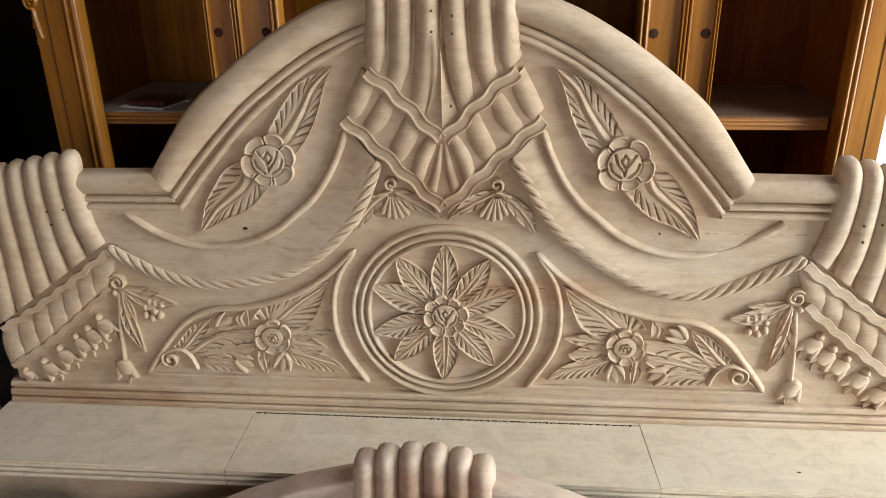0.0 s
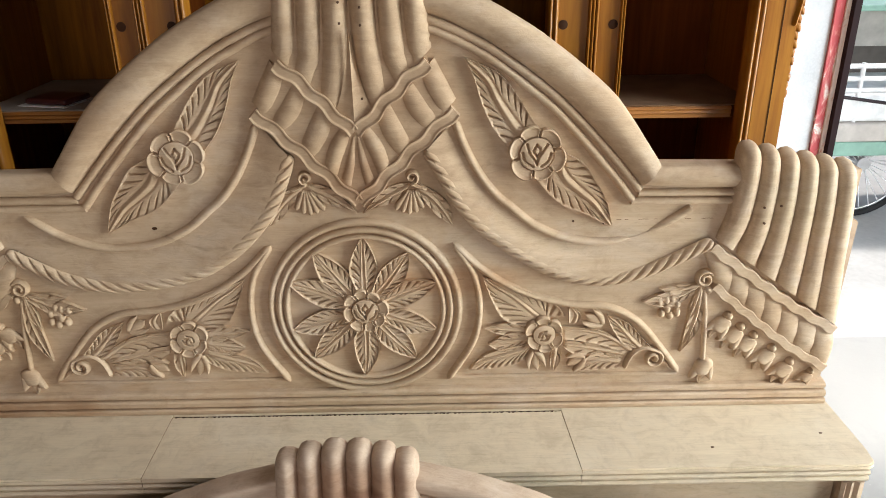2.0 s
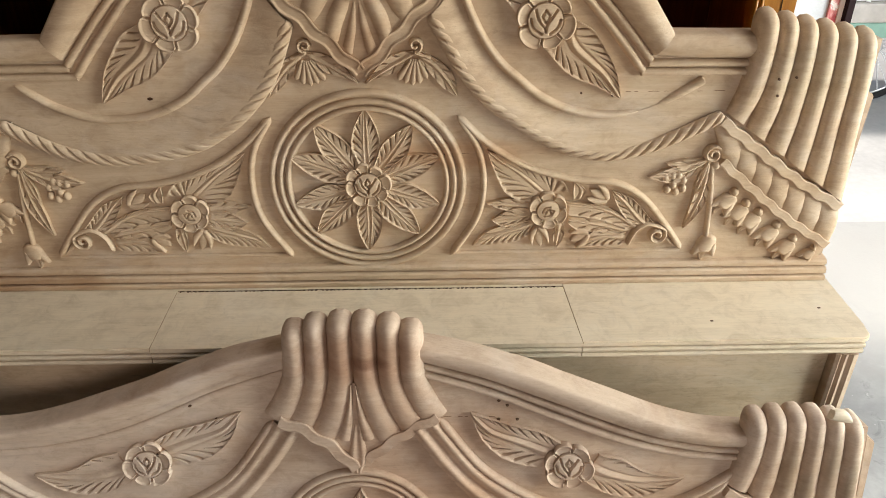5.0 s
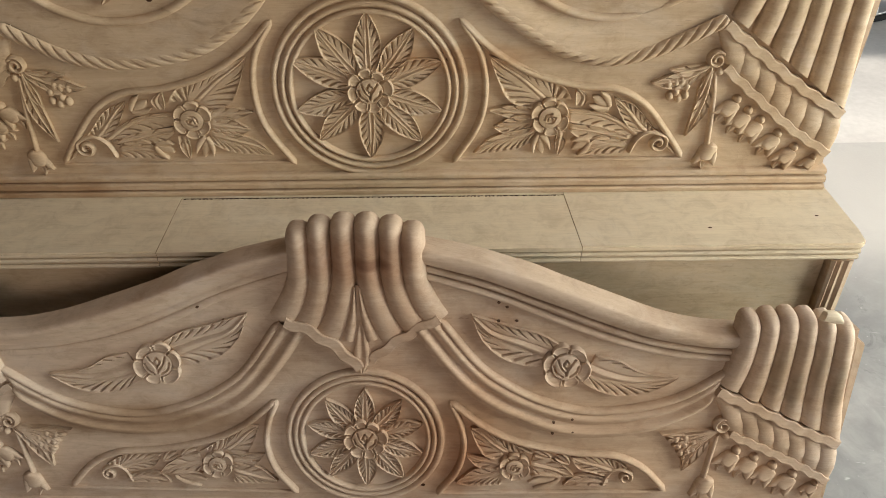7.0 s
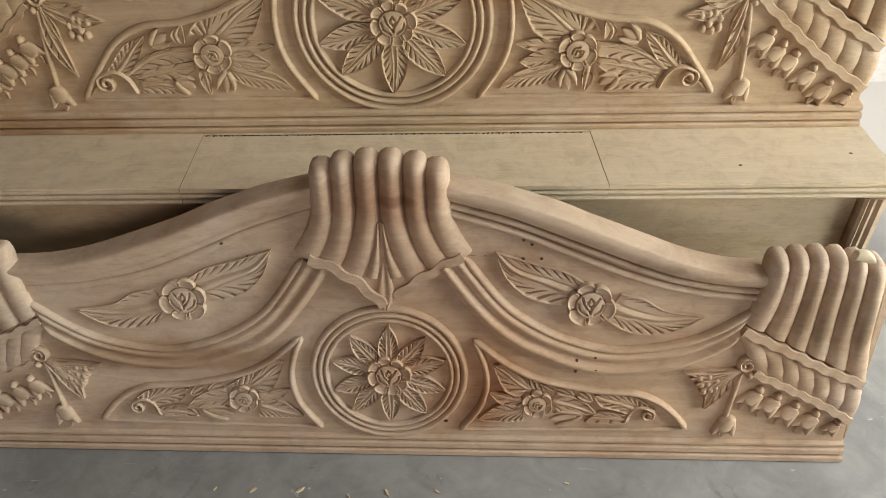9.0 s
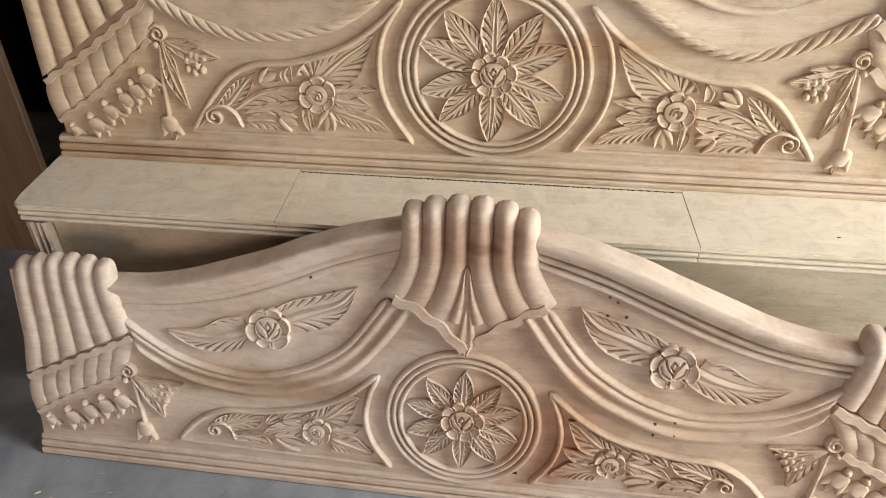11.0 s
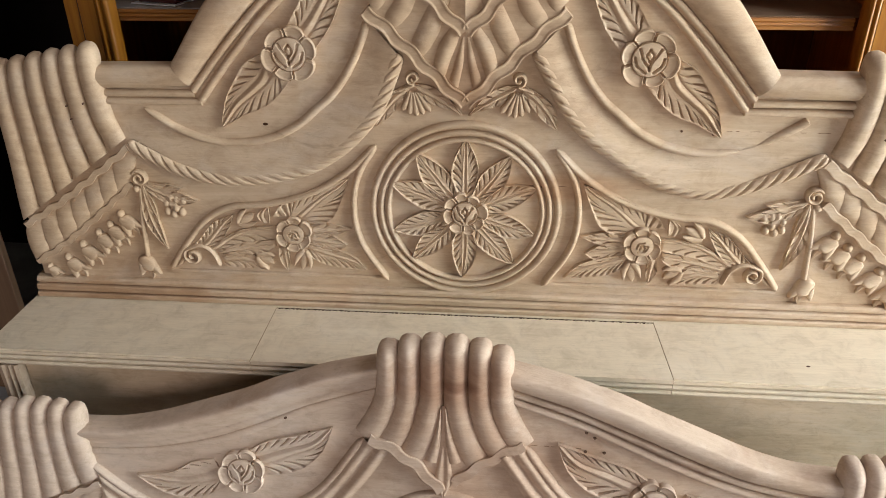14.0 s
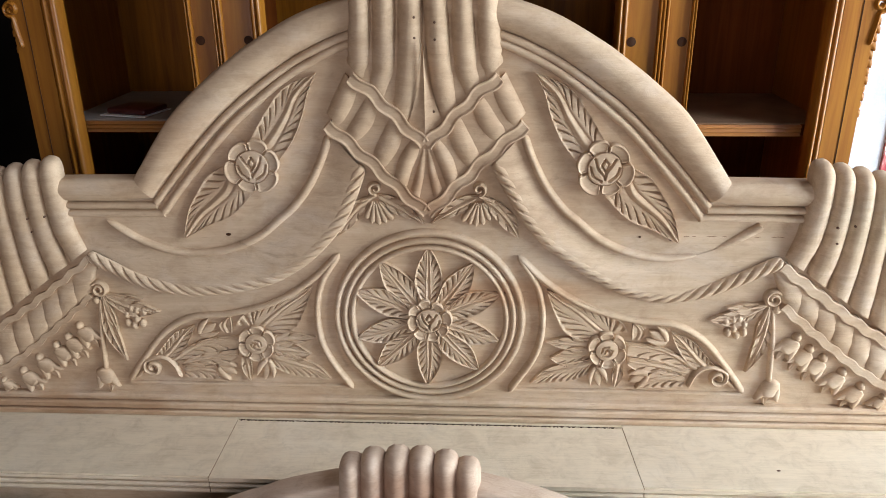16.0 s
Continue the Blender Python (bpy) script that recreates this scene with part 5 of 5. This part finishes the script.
FOOT_LEAVES = (
    (((-0.032, 0.016), (-0.06, 0.027), (-0.075, 0.051), (-0.089, 0.091)), ((-0.018, 0.034), (-0.044, 0.054), (-0.067, 0.076), (-0.089, 0.091)), ((0.035, 0.029), (0.006, 0.048), (-0.04, 0.079), (-0.064, 0.094), (-0.089, 0.091)), (3, 7)),
    (((-0.032, 0.016), (-0.066, 0.024), (-0.096, 0.026)), ((-0.029, 0.008), (-0.062, 0.014), (-0.096, 0.026)), ((-0.029, -0.006), (-0.071, -0.001), (-0.096, 0.026)), (1, 2)),
    (((-0.029, -0.001), (-0.076, -0.004), (-0.104, -0.026), (-0.118, -0.04)), ((-0.029, -0.015), (-0.07, -0.028), (-0.118, -0.04)), ((-0.024, -0.043), (-0.07, -0.045), (-0.098, -0.044), (-0.118, -0.04)), (3, 5)),
    (((0.034, -0.014), (0.071, -0.021), (0.12, -0.023)), ((0.03, 0.006), (0.07, -0.004), (0.12, -0.023)), ((0.035, 0.025), (0.069, 0.019), (0.098, 0.002), (0.12, -0.023)), (2, 2)),
    (((0.19, -0.023), (0.155, -0.012), (0.126, -0.002), (0.11, 0.023)), ((0.2, -0.012), (0.165, 0.002), (0.137, 0.01), (0.11, 0.023)), ((0.224, -0.003), (0.192, 0.019), (0.152, 0.027), (0.11, 0.023)), (4, 5)),
    (((0.187, -0.043), (0.141, -0.044), (0.096, -0.044)), ((0.189, -0.036), (0.14, -0.034), (0.096, -0.044)), ((0.191, -0.026), (0.133, -0.018), (0.111, -0.026), (0.096, -0.044)), (2, 4)),
)
FOOT_BUDS = (((0.072, 0.020), (0.036, 0.038), 0.018), ((0.109, 0.007), (0.080, 0.030), 0.018), ((0.093, -0.027), (0.026, -0.04), 0.034))
fan_panel(
    footboard, WOOD_FOOT,
    [(0.166, 0.280), (0.235, 0.222), (0.302, 0.188), (0.403, 0.165), (0.490, 0.157), (0.549, 0.127), (0.598, 0.073)],
    [(0.166, 0.280), (0.186, 0.230), (0.194, 0.176), (0.180, 0.118), (0.140, 0.060)],
    [(0.150, 0.062), (0.600, 0.070)], (0.295, 0.131), (0.516, 0.106), FOOT_LEAVES, FOOT_BUDS, 0.80,
)
FOOT_PATHS = []
for k in range(6):
    s = k / 5
    t0 = (0.704 + 0.165 * s, 0.480 - 0.008 * s + 0.010 * math.sin(math.pi * s))
    t3 = (0.692 + 0.208 * s, 0.316 - 0.104 * s)
    FOOT_PATHS.append([t0, (t0[0] + 0.003 + 0.006 * s, t0[1] - 0.06), (0.703 + 0.183 * s, 0.370 - 0.07 * s), t3])
end_bundle(
    footboard, WOOD_FOOT, FOOT_PATHS,
    [(0.668, 0.312), (0.762, 0.267), (0.834, 0.230), (0.918, 0.194)],
    [(0.705, 0.214), (0.770, 0.183), (0.840, 0.147), (0.915, 0.102)],
    [(0.727, 0.172), (0.764, 0.156), (0.803, 0.137), (0.846, 0.117), (0.893, 0.096)],
    (0.691, 0.231),
    [((0.573, 0.212), 0.020, 0.06, (1, 1)), ((0.586, 0.198), 0.020, 0.05, (1, 1)), ((0.598, 0.183), 0.020, 0.03, (1, 1)), ((0.608, 0.168), 0.020, 0.0, (1, 1)), ((0.617, 0.153), 0.020, -0.04, (1, 1)), ((0.623, 0.124), 0.036, -0.08, (5, 5))],
    [(0.606, 0.199), (0.612, 0.183), (0.618, 0.167), (0.624, 0.202), (0.624, 0.186), (0.631, 0.171), (0.640, 0.194), (0.640, 0.176)], [(0.684, 0.209), (0.679, 0.168), (0.671, 0.104)], 0.054, "rounded fold of bundled drapery",
)
part("base_moulding", moulding_x(-0.918, 0.918, [(0.042, 0.0), (-0.012, 0.0), (-0.013, 0.010), (-0.011, 0.013), (-0.004, 0.014), (-0.004, 0.016), (-0.010, 0.018), (-0.010, 0.028), (-0.008, 0.030), (-0.002, 0.031), (-0.002, 0.033), (-0.006, 0.035), (-0.006, 0.040), (0.0, 0.045), (0.042, 0.045)]), WOOD_FOOT, footboard, "grooved base moulding", smooth=False)

part("end_board", prism([(0.9155, 0.420), (0.934, 0.405), (0.922, 0.046), (0.9155, 0.046)], 0.002, 0.042, 0.002), WOOD_UP, footboard, "plain end strip of the board", smooth=False)

# nail holes and pits: tiny raised dots with the holes' darkness in their colour
for x, z in ((0.254, 0.493), (0.269, 0.484), (0.289, 0.487), (0.255, 0.453), (0.288, 0.453), (0.528, 0.269), (-0.282, 0.544), (-0.293, 0.481), (-0.25, 0.452)):
    part("nail_hole_dot", dome((x, z), 0.0024, 0.0008, base=0.004 if z < 0.46 else 0.010, n=4, m=10, stretch=(1.3, 0.9)), HOLE, footboard)
for x, z in ((0.365, 0.242), (0.400, 0.249), (0.364, 0.217), (0.402, 0.220)):
    part("nail_hole_dot", dome((x, z), 0.0026, 0.0010, base=0.017, n=4, m=10, stretch=(1.2, 1.0)), HOLE, footboard)
for x, z, y in ((-0.014, 0.799, 0.040), (-0.014, 0.766, 0.040), (0.020, 0.791, 0.041), (0.020, 0.763, 0.040), (0.016, 0.640, 0.026), (0.735, 0.435, 0.0355), (0.765, 0.438, 0.0355), (0.741, 0.403, 0.031), (0.395, 0.402, 0.002), (0.452, 0.397, 0.002)):
    part("nail_hole_dot", dome((x, z), 0.0023, 0.0008, base=y, n=4, m=10), HOLE, headboard)

for x, z in ((-0.757, 0.435), (-0.723, 0.440), (-0.754, 0.409)):
    part("nail_hole_dot", dome((x, z), 0.0021, 0.0010, base=0.0245, n=4, m=10), HOLE, headboard)
part("broken_edge", petal((0.818, 0.487), (0.858, 0.474), 0.022, 0.010, 0.1, 0.042, 0.5, 0.8, 12, 9), WOOD_TOP, footboard, "pale fresh break on a fold")

# short dark checks along the glue joints
rng = random.Random(4)
for owner, x0, x1, z, y in ((headboard, 0.475, 0.66, 0.4035, 0.0005), (headboard, 0.118, 0.205, 0.286, 0.0005), (footboard, 0.155, 0.235, 0.457, 0.0005)):
    x = x0
    while x < x1:
        w = rng.uniform(0.006, 0.026)
        dz = rng.uniform(-0.0006, 0.0006)
        part("check", sweep([(x, z + dz), (x + w / 2, z - dz), (x + w, z + dz * 0.5)], rng.uniform(0.0007, 0.0013), 0.0003, 8, 9, base=y, ends=(0.3, 0.3)), BROWNLINE, owner)
        x += w + rng.uniform(0.002, 0.022)
for x, y in ((0.878, -0.118), (0.655, -0.155)):
    pit = [(px + x, LEDGE + 0.0004 - py, pz + y) for px, py, pz in dome((0, 0), 0.0028, 0.0006, n=4, m=10, stretch=(1.5, 0.8))[0]]
    part("pit", ([(px, pz, py) for px, py, pz in pit], dome((0, 0), 1, 1, n=4, m=10)[1]), HOLE, box_thing)
# dark knots; the first stands for an open hole
for owner, x, z in ((headboard, -0.382, 0.399), (headboard, 0.151, 0.284), (footboard, 0.112, 0.080)):
    part("knot", dome((x, z), 0.0042, 0.0012, n=4, m=10, stretch=(1.4, 0.8)), DARKWOOD, owner, "small dark knot")

# ---- cabinet ----
CY = 0.40
cabinet = thing("display_cabinet", pose(0, CY, 0), "honey lacquered wooden display cabinet with open bays behind the headboard", "cabinet")
CT = 2.1


def reeded(x0, x1, n, front=-0.018, back=0.02, bulge=0.006):
    """Profile of an upright stile with n reeds across its face."""
    pts = [(x0, back)]
    for k in range(n):
        for j in range(6):
            s = (k + j / 5) / n
            pts.append((x0 + (x1 - x0) * s, front - bulge * math.sin(math.pi * j / 5)))
    return pts + [(x1, back)]


for sgn in (-1, 1):
    m = sgn < 0
    e0, e1 = (0.880, 0.953) if m else (0.861, 0.931)
    g = 0.919 if m else 0.898
    part("side_board", box((0.93 if m else 0.915) * sgn - 0.012, (0.93 if m else 0.915) * sgn + 0.012, 0.02, 0.45, 0.0, CT), LACQUER, cabinet, smooth=False)
    part("end_stile", moulding_z(0.0, CT, [(sgn * x, y) for x, y in [(e0, 0.02), (e0, -0.02), (e1, -0.02), (e1, 0.02)]]), LACQUER, cabinet, "broad flat end stile", smooth=False)
    part("end_reed", moulding_z(0.0, CT, [(sgn * x, y) for x, y in reeded(e0 - (0.032 if m else 0.025), e0, 2)]), LACQUER, cabinet)
    # raised dark strip; the groove's shade is in its colour
    part("groove_strip", moulding_z(0.0, CT, [(sgn * x, y) for x, y in [(g, -0.018), (g + 0.0005, -0.0215), (g + 0.0020, -0.0215), (g + 0.0025, -0.018)]]), DARKWOOD, cabinet)
    for x0, x1 in ((0.411, 0.475), (0.499, 0.545)):
        part("door_stile", moulding_z(0.0, CT, [(sgn * x, y) for x, y in [(x0, 0.02), (x0, -0.012), (x1, -0.012), (x1, 0.02)]]), LACQUER, cabinet, smooth=False)
    for x0, x1, n in ((0.388, 0.411, 2), (0.475, 0.4985, 3), (0.545, 0.558 if m else 0.556, 2)):
        part("door_reed", moulding_z(0.0, CT, [(sgn * x, y) for x, y in reeded(x0, x1, n)]), LACQUER, cabinet)
    for x in (0.423, 0.532):
        # dark dome; the shade inside the hole is in its colour
        part("lock_hole_disc", dome((sgn * x, LEDGE + (0.715 if m else 0.709)), 0.0115, 0.003, base=0.012, n=4, m=16), DARKWOOD, cabinet, "round lock hole drawn as a dark disc")
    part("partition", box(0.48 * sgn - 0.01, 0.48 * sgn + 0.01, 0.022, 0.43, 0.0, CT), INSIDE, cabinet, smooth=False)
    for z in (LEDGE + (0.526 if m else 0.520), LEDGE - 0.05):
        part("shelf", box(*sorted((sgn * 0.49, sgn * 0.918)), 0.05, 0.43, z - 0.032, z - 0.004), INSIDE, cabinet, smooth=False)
        part("shelf_edge", moulding_x(*sorted((sgn * 0.491, sgn * (0.858 if m else 0.835))), [(0.05, z - 0.004), (0.034, z - 0.004), (0.031, z - 0.010), (0.034, z - 0.014), (0.031, z - 0.019), (0.034, z - 0.023), (0.032, z - 0.030), (0.05, z - 0.033)]), LACQUER_X, cabinet, smooth=False)
        part("shelf_paper", box(*sorted((sgn * 0.50, sgn * 0.91)), 0.04, 0.42, z - 0.0035, z - 0.001), PAPER_GREY if m else PAPER, cabinet, "grey lining paper" if m else "beige lining paper", smooth=False)
# yellow for the two lit bays, darker brown for the shaded one
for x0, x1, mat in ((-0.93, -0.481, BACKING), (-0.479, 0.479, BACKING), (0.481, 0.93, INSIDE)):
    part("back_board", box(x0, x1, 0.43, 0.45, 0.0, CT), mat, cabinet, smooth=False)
part("top_board", box(-0.95, 0.95, -0.02, 0.45, CT, CT + 0.03), LACQUER_X, cabinet, smooth=False)
part("plinth", box(-0.92, 0.92, 0.0, 0.42, 0.0, 0.08), LACQUER_X, cabinet, smooth=False)
for shift, side in ((0.0, west), (-0.014, part)):
    side("edge_scroll", spiral((0.949 + shift, LEDGE + 0.785), 0.018, 1.4, -1.6, 1, 0.012, 0.016, base=0.012, tail=[(0.939 + shift, LEDGE + 0.70), (0.946 + shift, LEDGE + 0.745)]), LACQUER, cabinet, "carved scroll on the cabinet edge")
    for k in range(12):
        z = LEDGE + 0.748 - 0.018 * k
        out = 0.957 - 0.0012 * k + (0.003 if k % 2 else 0.0) + shift
        side("edge_scallop", petal((0.934 + shift, z + 0.012), (out, z - 0.006), 0.019, 0.012, 0.2, 0.008, 0.5, 0.5, 14, 11), LACQUER, cabinet, "carved scallop on the cabinet edge")

# wallet on the shelf
wallet = thing("wallet", pose(-0.762, CY + 0.12, LEDGE + 0.526, 0, 0, -14), "dark red leather wallet lying on grey shelf paper", "wallet")
part("cover", box(-0.055, 0.055, -0.047, 0.047, 0.003, 0.017, 0.005), LEATHER, wallet)
part("paper_sheet", box(-0.068, 0.058, -0.058, 0.055, 0.0, 0.002), RAILPAINT, wallet, "white folded paper under the wallet", smooth=False)

# ---- side opening and street ----
setting("door_pier", box(0.90, 1.325, 1.0, 1.30, 0, 3.2), WHITE, "white limewashed door pier", "wall")
setting("door_edge", box(1.353, 1.3665, 0.985, 1.28, 0, 3.2), FLAKY_PALE, "door edge with bare whitish patches", "trim")
setting("door_jamb", box(1.326, 1.352, 0.99, 1.28, 0, 3.2), FLAKY, "door edge with flaking red paint", "trim")
setting("door_post", box(1.367, 1.386, 0.962, 1.0, 0, 2.45), MAROON, "black steel door post", "trim")

# ---- street: a loaded pedal cart and the house across the road ----


def tube_between(p, q, r, sides=8):
    p, q = Vector(p), Vector(q)
    d = q - p
    bm = bmesh.new()
    bmesh.ops.create_cone(bm, cap_ends=True, segments=sides, radius1=r, radius2=r, depth=d.length)
    bm.transform(Matrix.Translation((p + q) / 2) @ d.to_track_quat("Z", "Y").to_matrix().to_4x4())
    return bm


def torus(center, radius, r, n=48, m=8):
    v = []
    for i in range(n):
        a = 2 * math.pi * i / n
        for j in range(m):
            b = 2 * math.pi * j / m
            k = radius + r * math.cos(b)
            v.append((center[0] + k * math.cos(a), center[1] + r * math.sin(b), center[2] + k * math.sin(a)))
    f = [(i * m + j, i * m + (j + 1) % m, ((i + 1) % n) * m + (j + 1) % m, ((i + 1) % n) * m + j) for i in range(n) for j in range(m)]
    return v, f


cart = thing("pedal_cart", pose(2.345, 2.45, -0.012), "pale green pedal cart with white side rails standing in the street", "cart")
for dx in (0.0, 1.15):
    wheel = part("wheel", torus((dx, 0, 0.30), 0.285, 0.018), RUBBER, cart, "thin black tyre")
    part("rim", torus((dx, 0, 0.30), 0.262, 0.008), CHROME, wheel, "dull chrome rim")
    part("hub", tube_between((dx, -0.05, 0.30), (dx, 0.05, 0.30), 0.035, 14), CHROME, wheel, "chrome hub")
    for k in range(32):
        a = 2 * math.pi * k / 32
        side = 0.03 if k % 2 else -0.03
        part("spoke", tube_between((dx + 0.02 * math.cos(a + 0.6), side, 0.30 + 0.02 * math.sin(a + 0.6)), (dx + 0.262 * math.cos(a), 0, 0.30 + 0.262 * math.sin(a)), 0.003, 5), RAILPAINT, wheel, "bright steel spoke")
part("axle", tube_between((-0.05, 0.25, 0.30), (1.2, 0.25, 0.30), 0.02), STEEL, cart)
part("chain_case", box(-0.10, 0.30, 0.07, 0.12, 0.33, 0.40, 0.01), STEEL, cart)
part("bed_side", box(-0.60, 1.5, -0.19, -0.15, 0.385, 0.455, 0.006), CARTPAINT, cart, "pale green side board", smooth=False)
part("bed", box(-0.62, 1.5, -0.19, 0.50, 0.456, 0.545, 0.008), GREYBOARD, cart, "grey worn plank bed", smooth=False)
part("load", box(-0.58, 1.4, -0.16, 0.44, 0.546, 0.68, 0.02), RAILPAINT, cart, "white wrapped load", smooth=False)
for z in (0.70, 0.755, 0.815):
    part("rail", tube_between((-0.61, -0.15, z), (1.5, -0.15, z), 0.012), RAILPAINT, cart, "white painted rail")
for k in range(10):
    x = -0.60 + 0.22 * k
    part("rail_post", tube_between((x, -0.15, 0.546), (x, -0.15, 0.83), 0.012), RAILPAINT, cart, "white painted post")
part("tie_bar", tube_between((-0.50, -0.20, 0.715), (0.55, -0.20, 0.56), 0.008), STEEL, cart, "thin dark tie bar")
part("back_board", box(-0.62, 1.5, 0.46, 0.49, 0.546, 0.84, 0.004), DARKBOARD, cart, "brown-grey back board", smooth=False)
part("side_sheet", box(-0.62, 1.5, 0.30, 0.32, 0.84, 1.04), GREYBOARD, cart, "grey hanging sheet", smooth=False)
part("canopy", box(-0.68, 1.6, 0.02, 0.55, 1.045, 1.075, 0.008), CARTPAINT, cart, "pale green flat canopy", smooth=False)
for x in (-0.58, 1.45):
    part("canopy_post", tube_between((x, 0.34, 0.546), (x, 0.34, 1.045), 0.012), STEEL, cart)

plank = thing("leaning_board", pose(-1.235, 0.3, 0.0), "plain brown board standing in the dark beside the bed", "board")
part("board", box(-0.55, 0.0, -0.012, 0.012, 0, 1.25, 0.003), PLANK, plank, smooth=False)

# wood chips and shavings on the floor before the footboard
chips = bmesh.new()
rng = random.Random(23)
for k in range(46):
    x, y = rng.uniform(-1.05, 0.95), -0.50 - abs(rng.gauss(0, 0.10))
    r, turn = rng.uniform(0.0025, 0.0070), rng.uniform(0, math.pi)
    top = []
    low = []
    for i in range(6):
        a = turn + i * math.pi / 3
        q = r * rng.uniform(0.6, 1.1)
        px, py = q * math.cos(a) * 1.7, q * math.sin(a) * 0.6
        px, py = px * math.cos(turn) - py * math.sin(turn), px * math.sin(turn) + py * math.cos(turn)
        low.append(chips.verts.new((x + px, y + py, 0.0002)))
        top.append(chips.verts.new((x + px * 0.9, y + py * 0.9, 0.0016 + rng.uniform(0, 0.0016))))
    chips.faces.new(top)
    for i in range(6):
        chips.faces.new((low[i], low[(i + 1) % 6], top[(i + 1) % 6], top[i]))
litter = new("wood_chips", mesh_of("wood_chips", chips, WOOD_PANEL, False))
tagged(litter, "small pale wood chips scattered on the cement floor", "wood chips", "", "stuff")
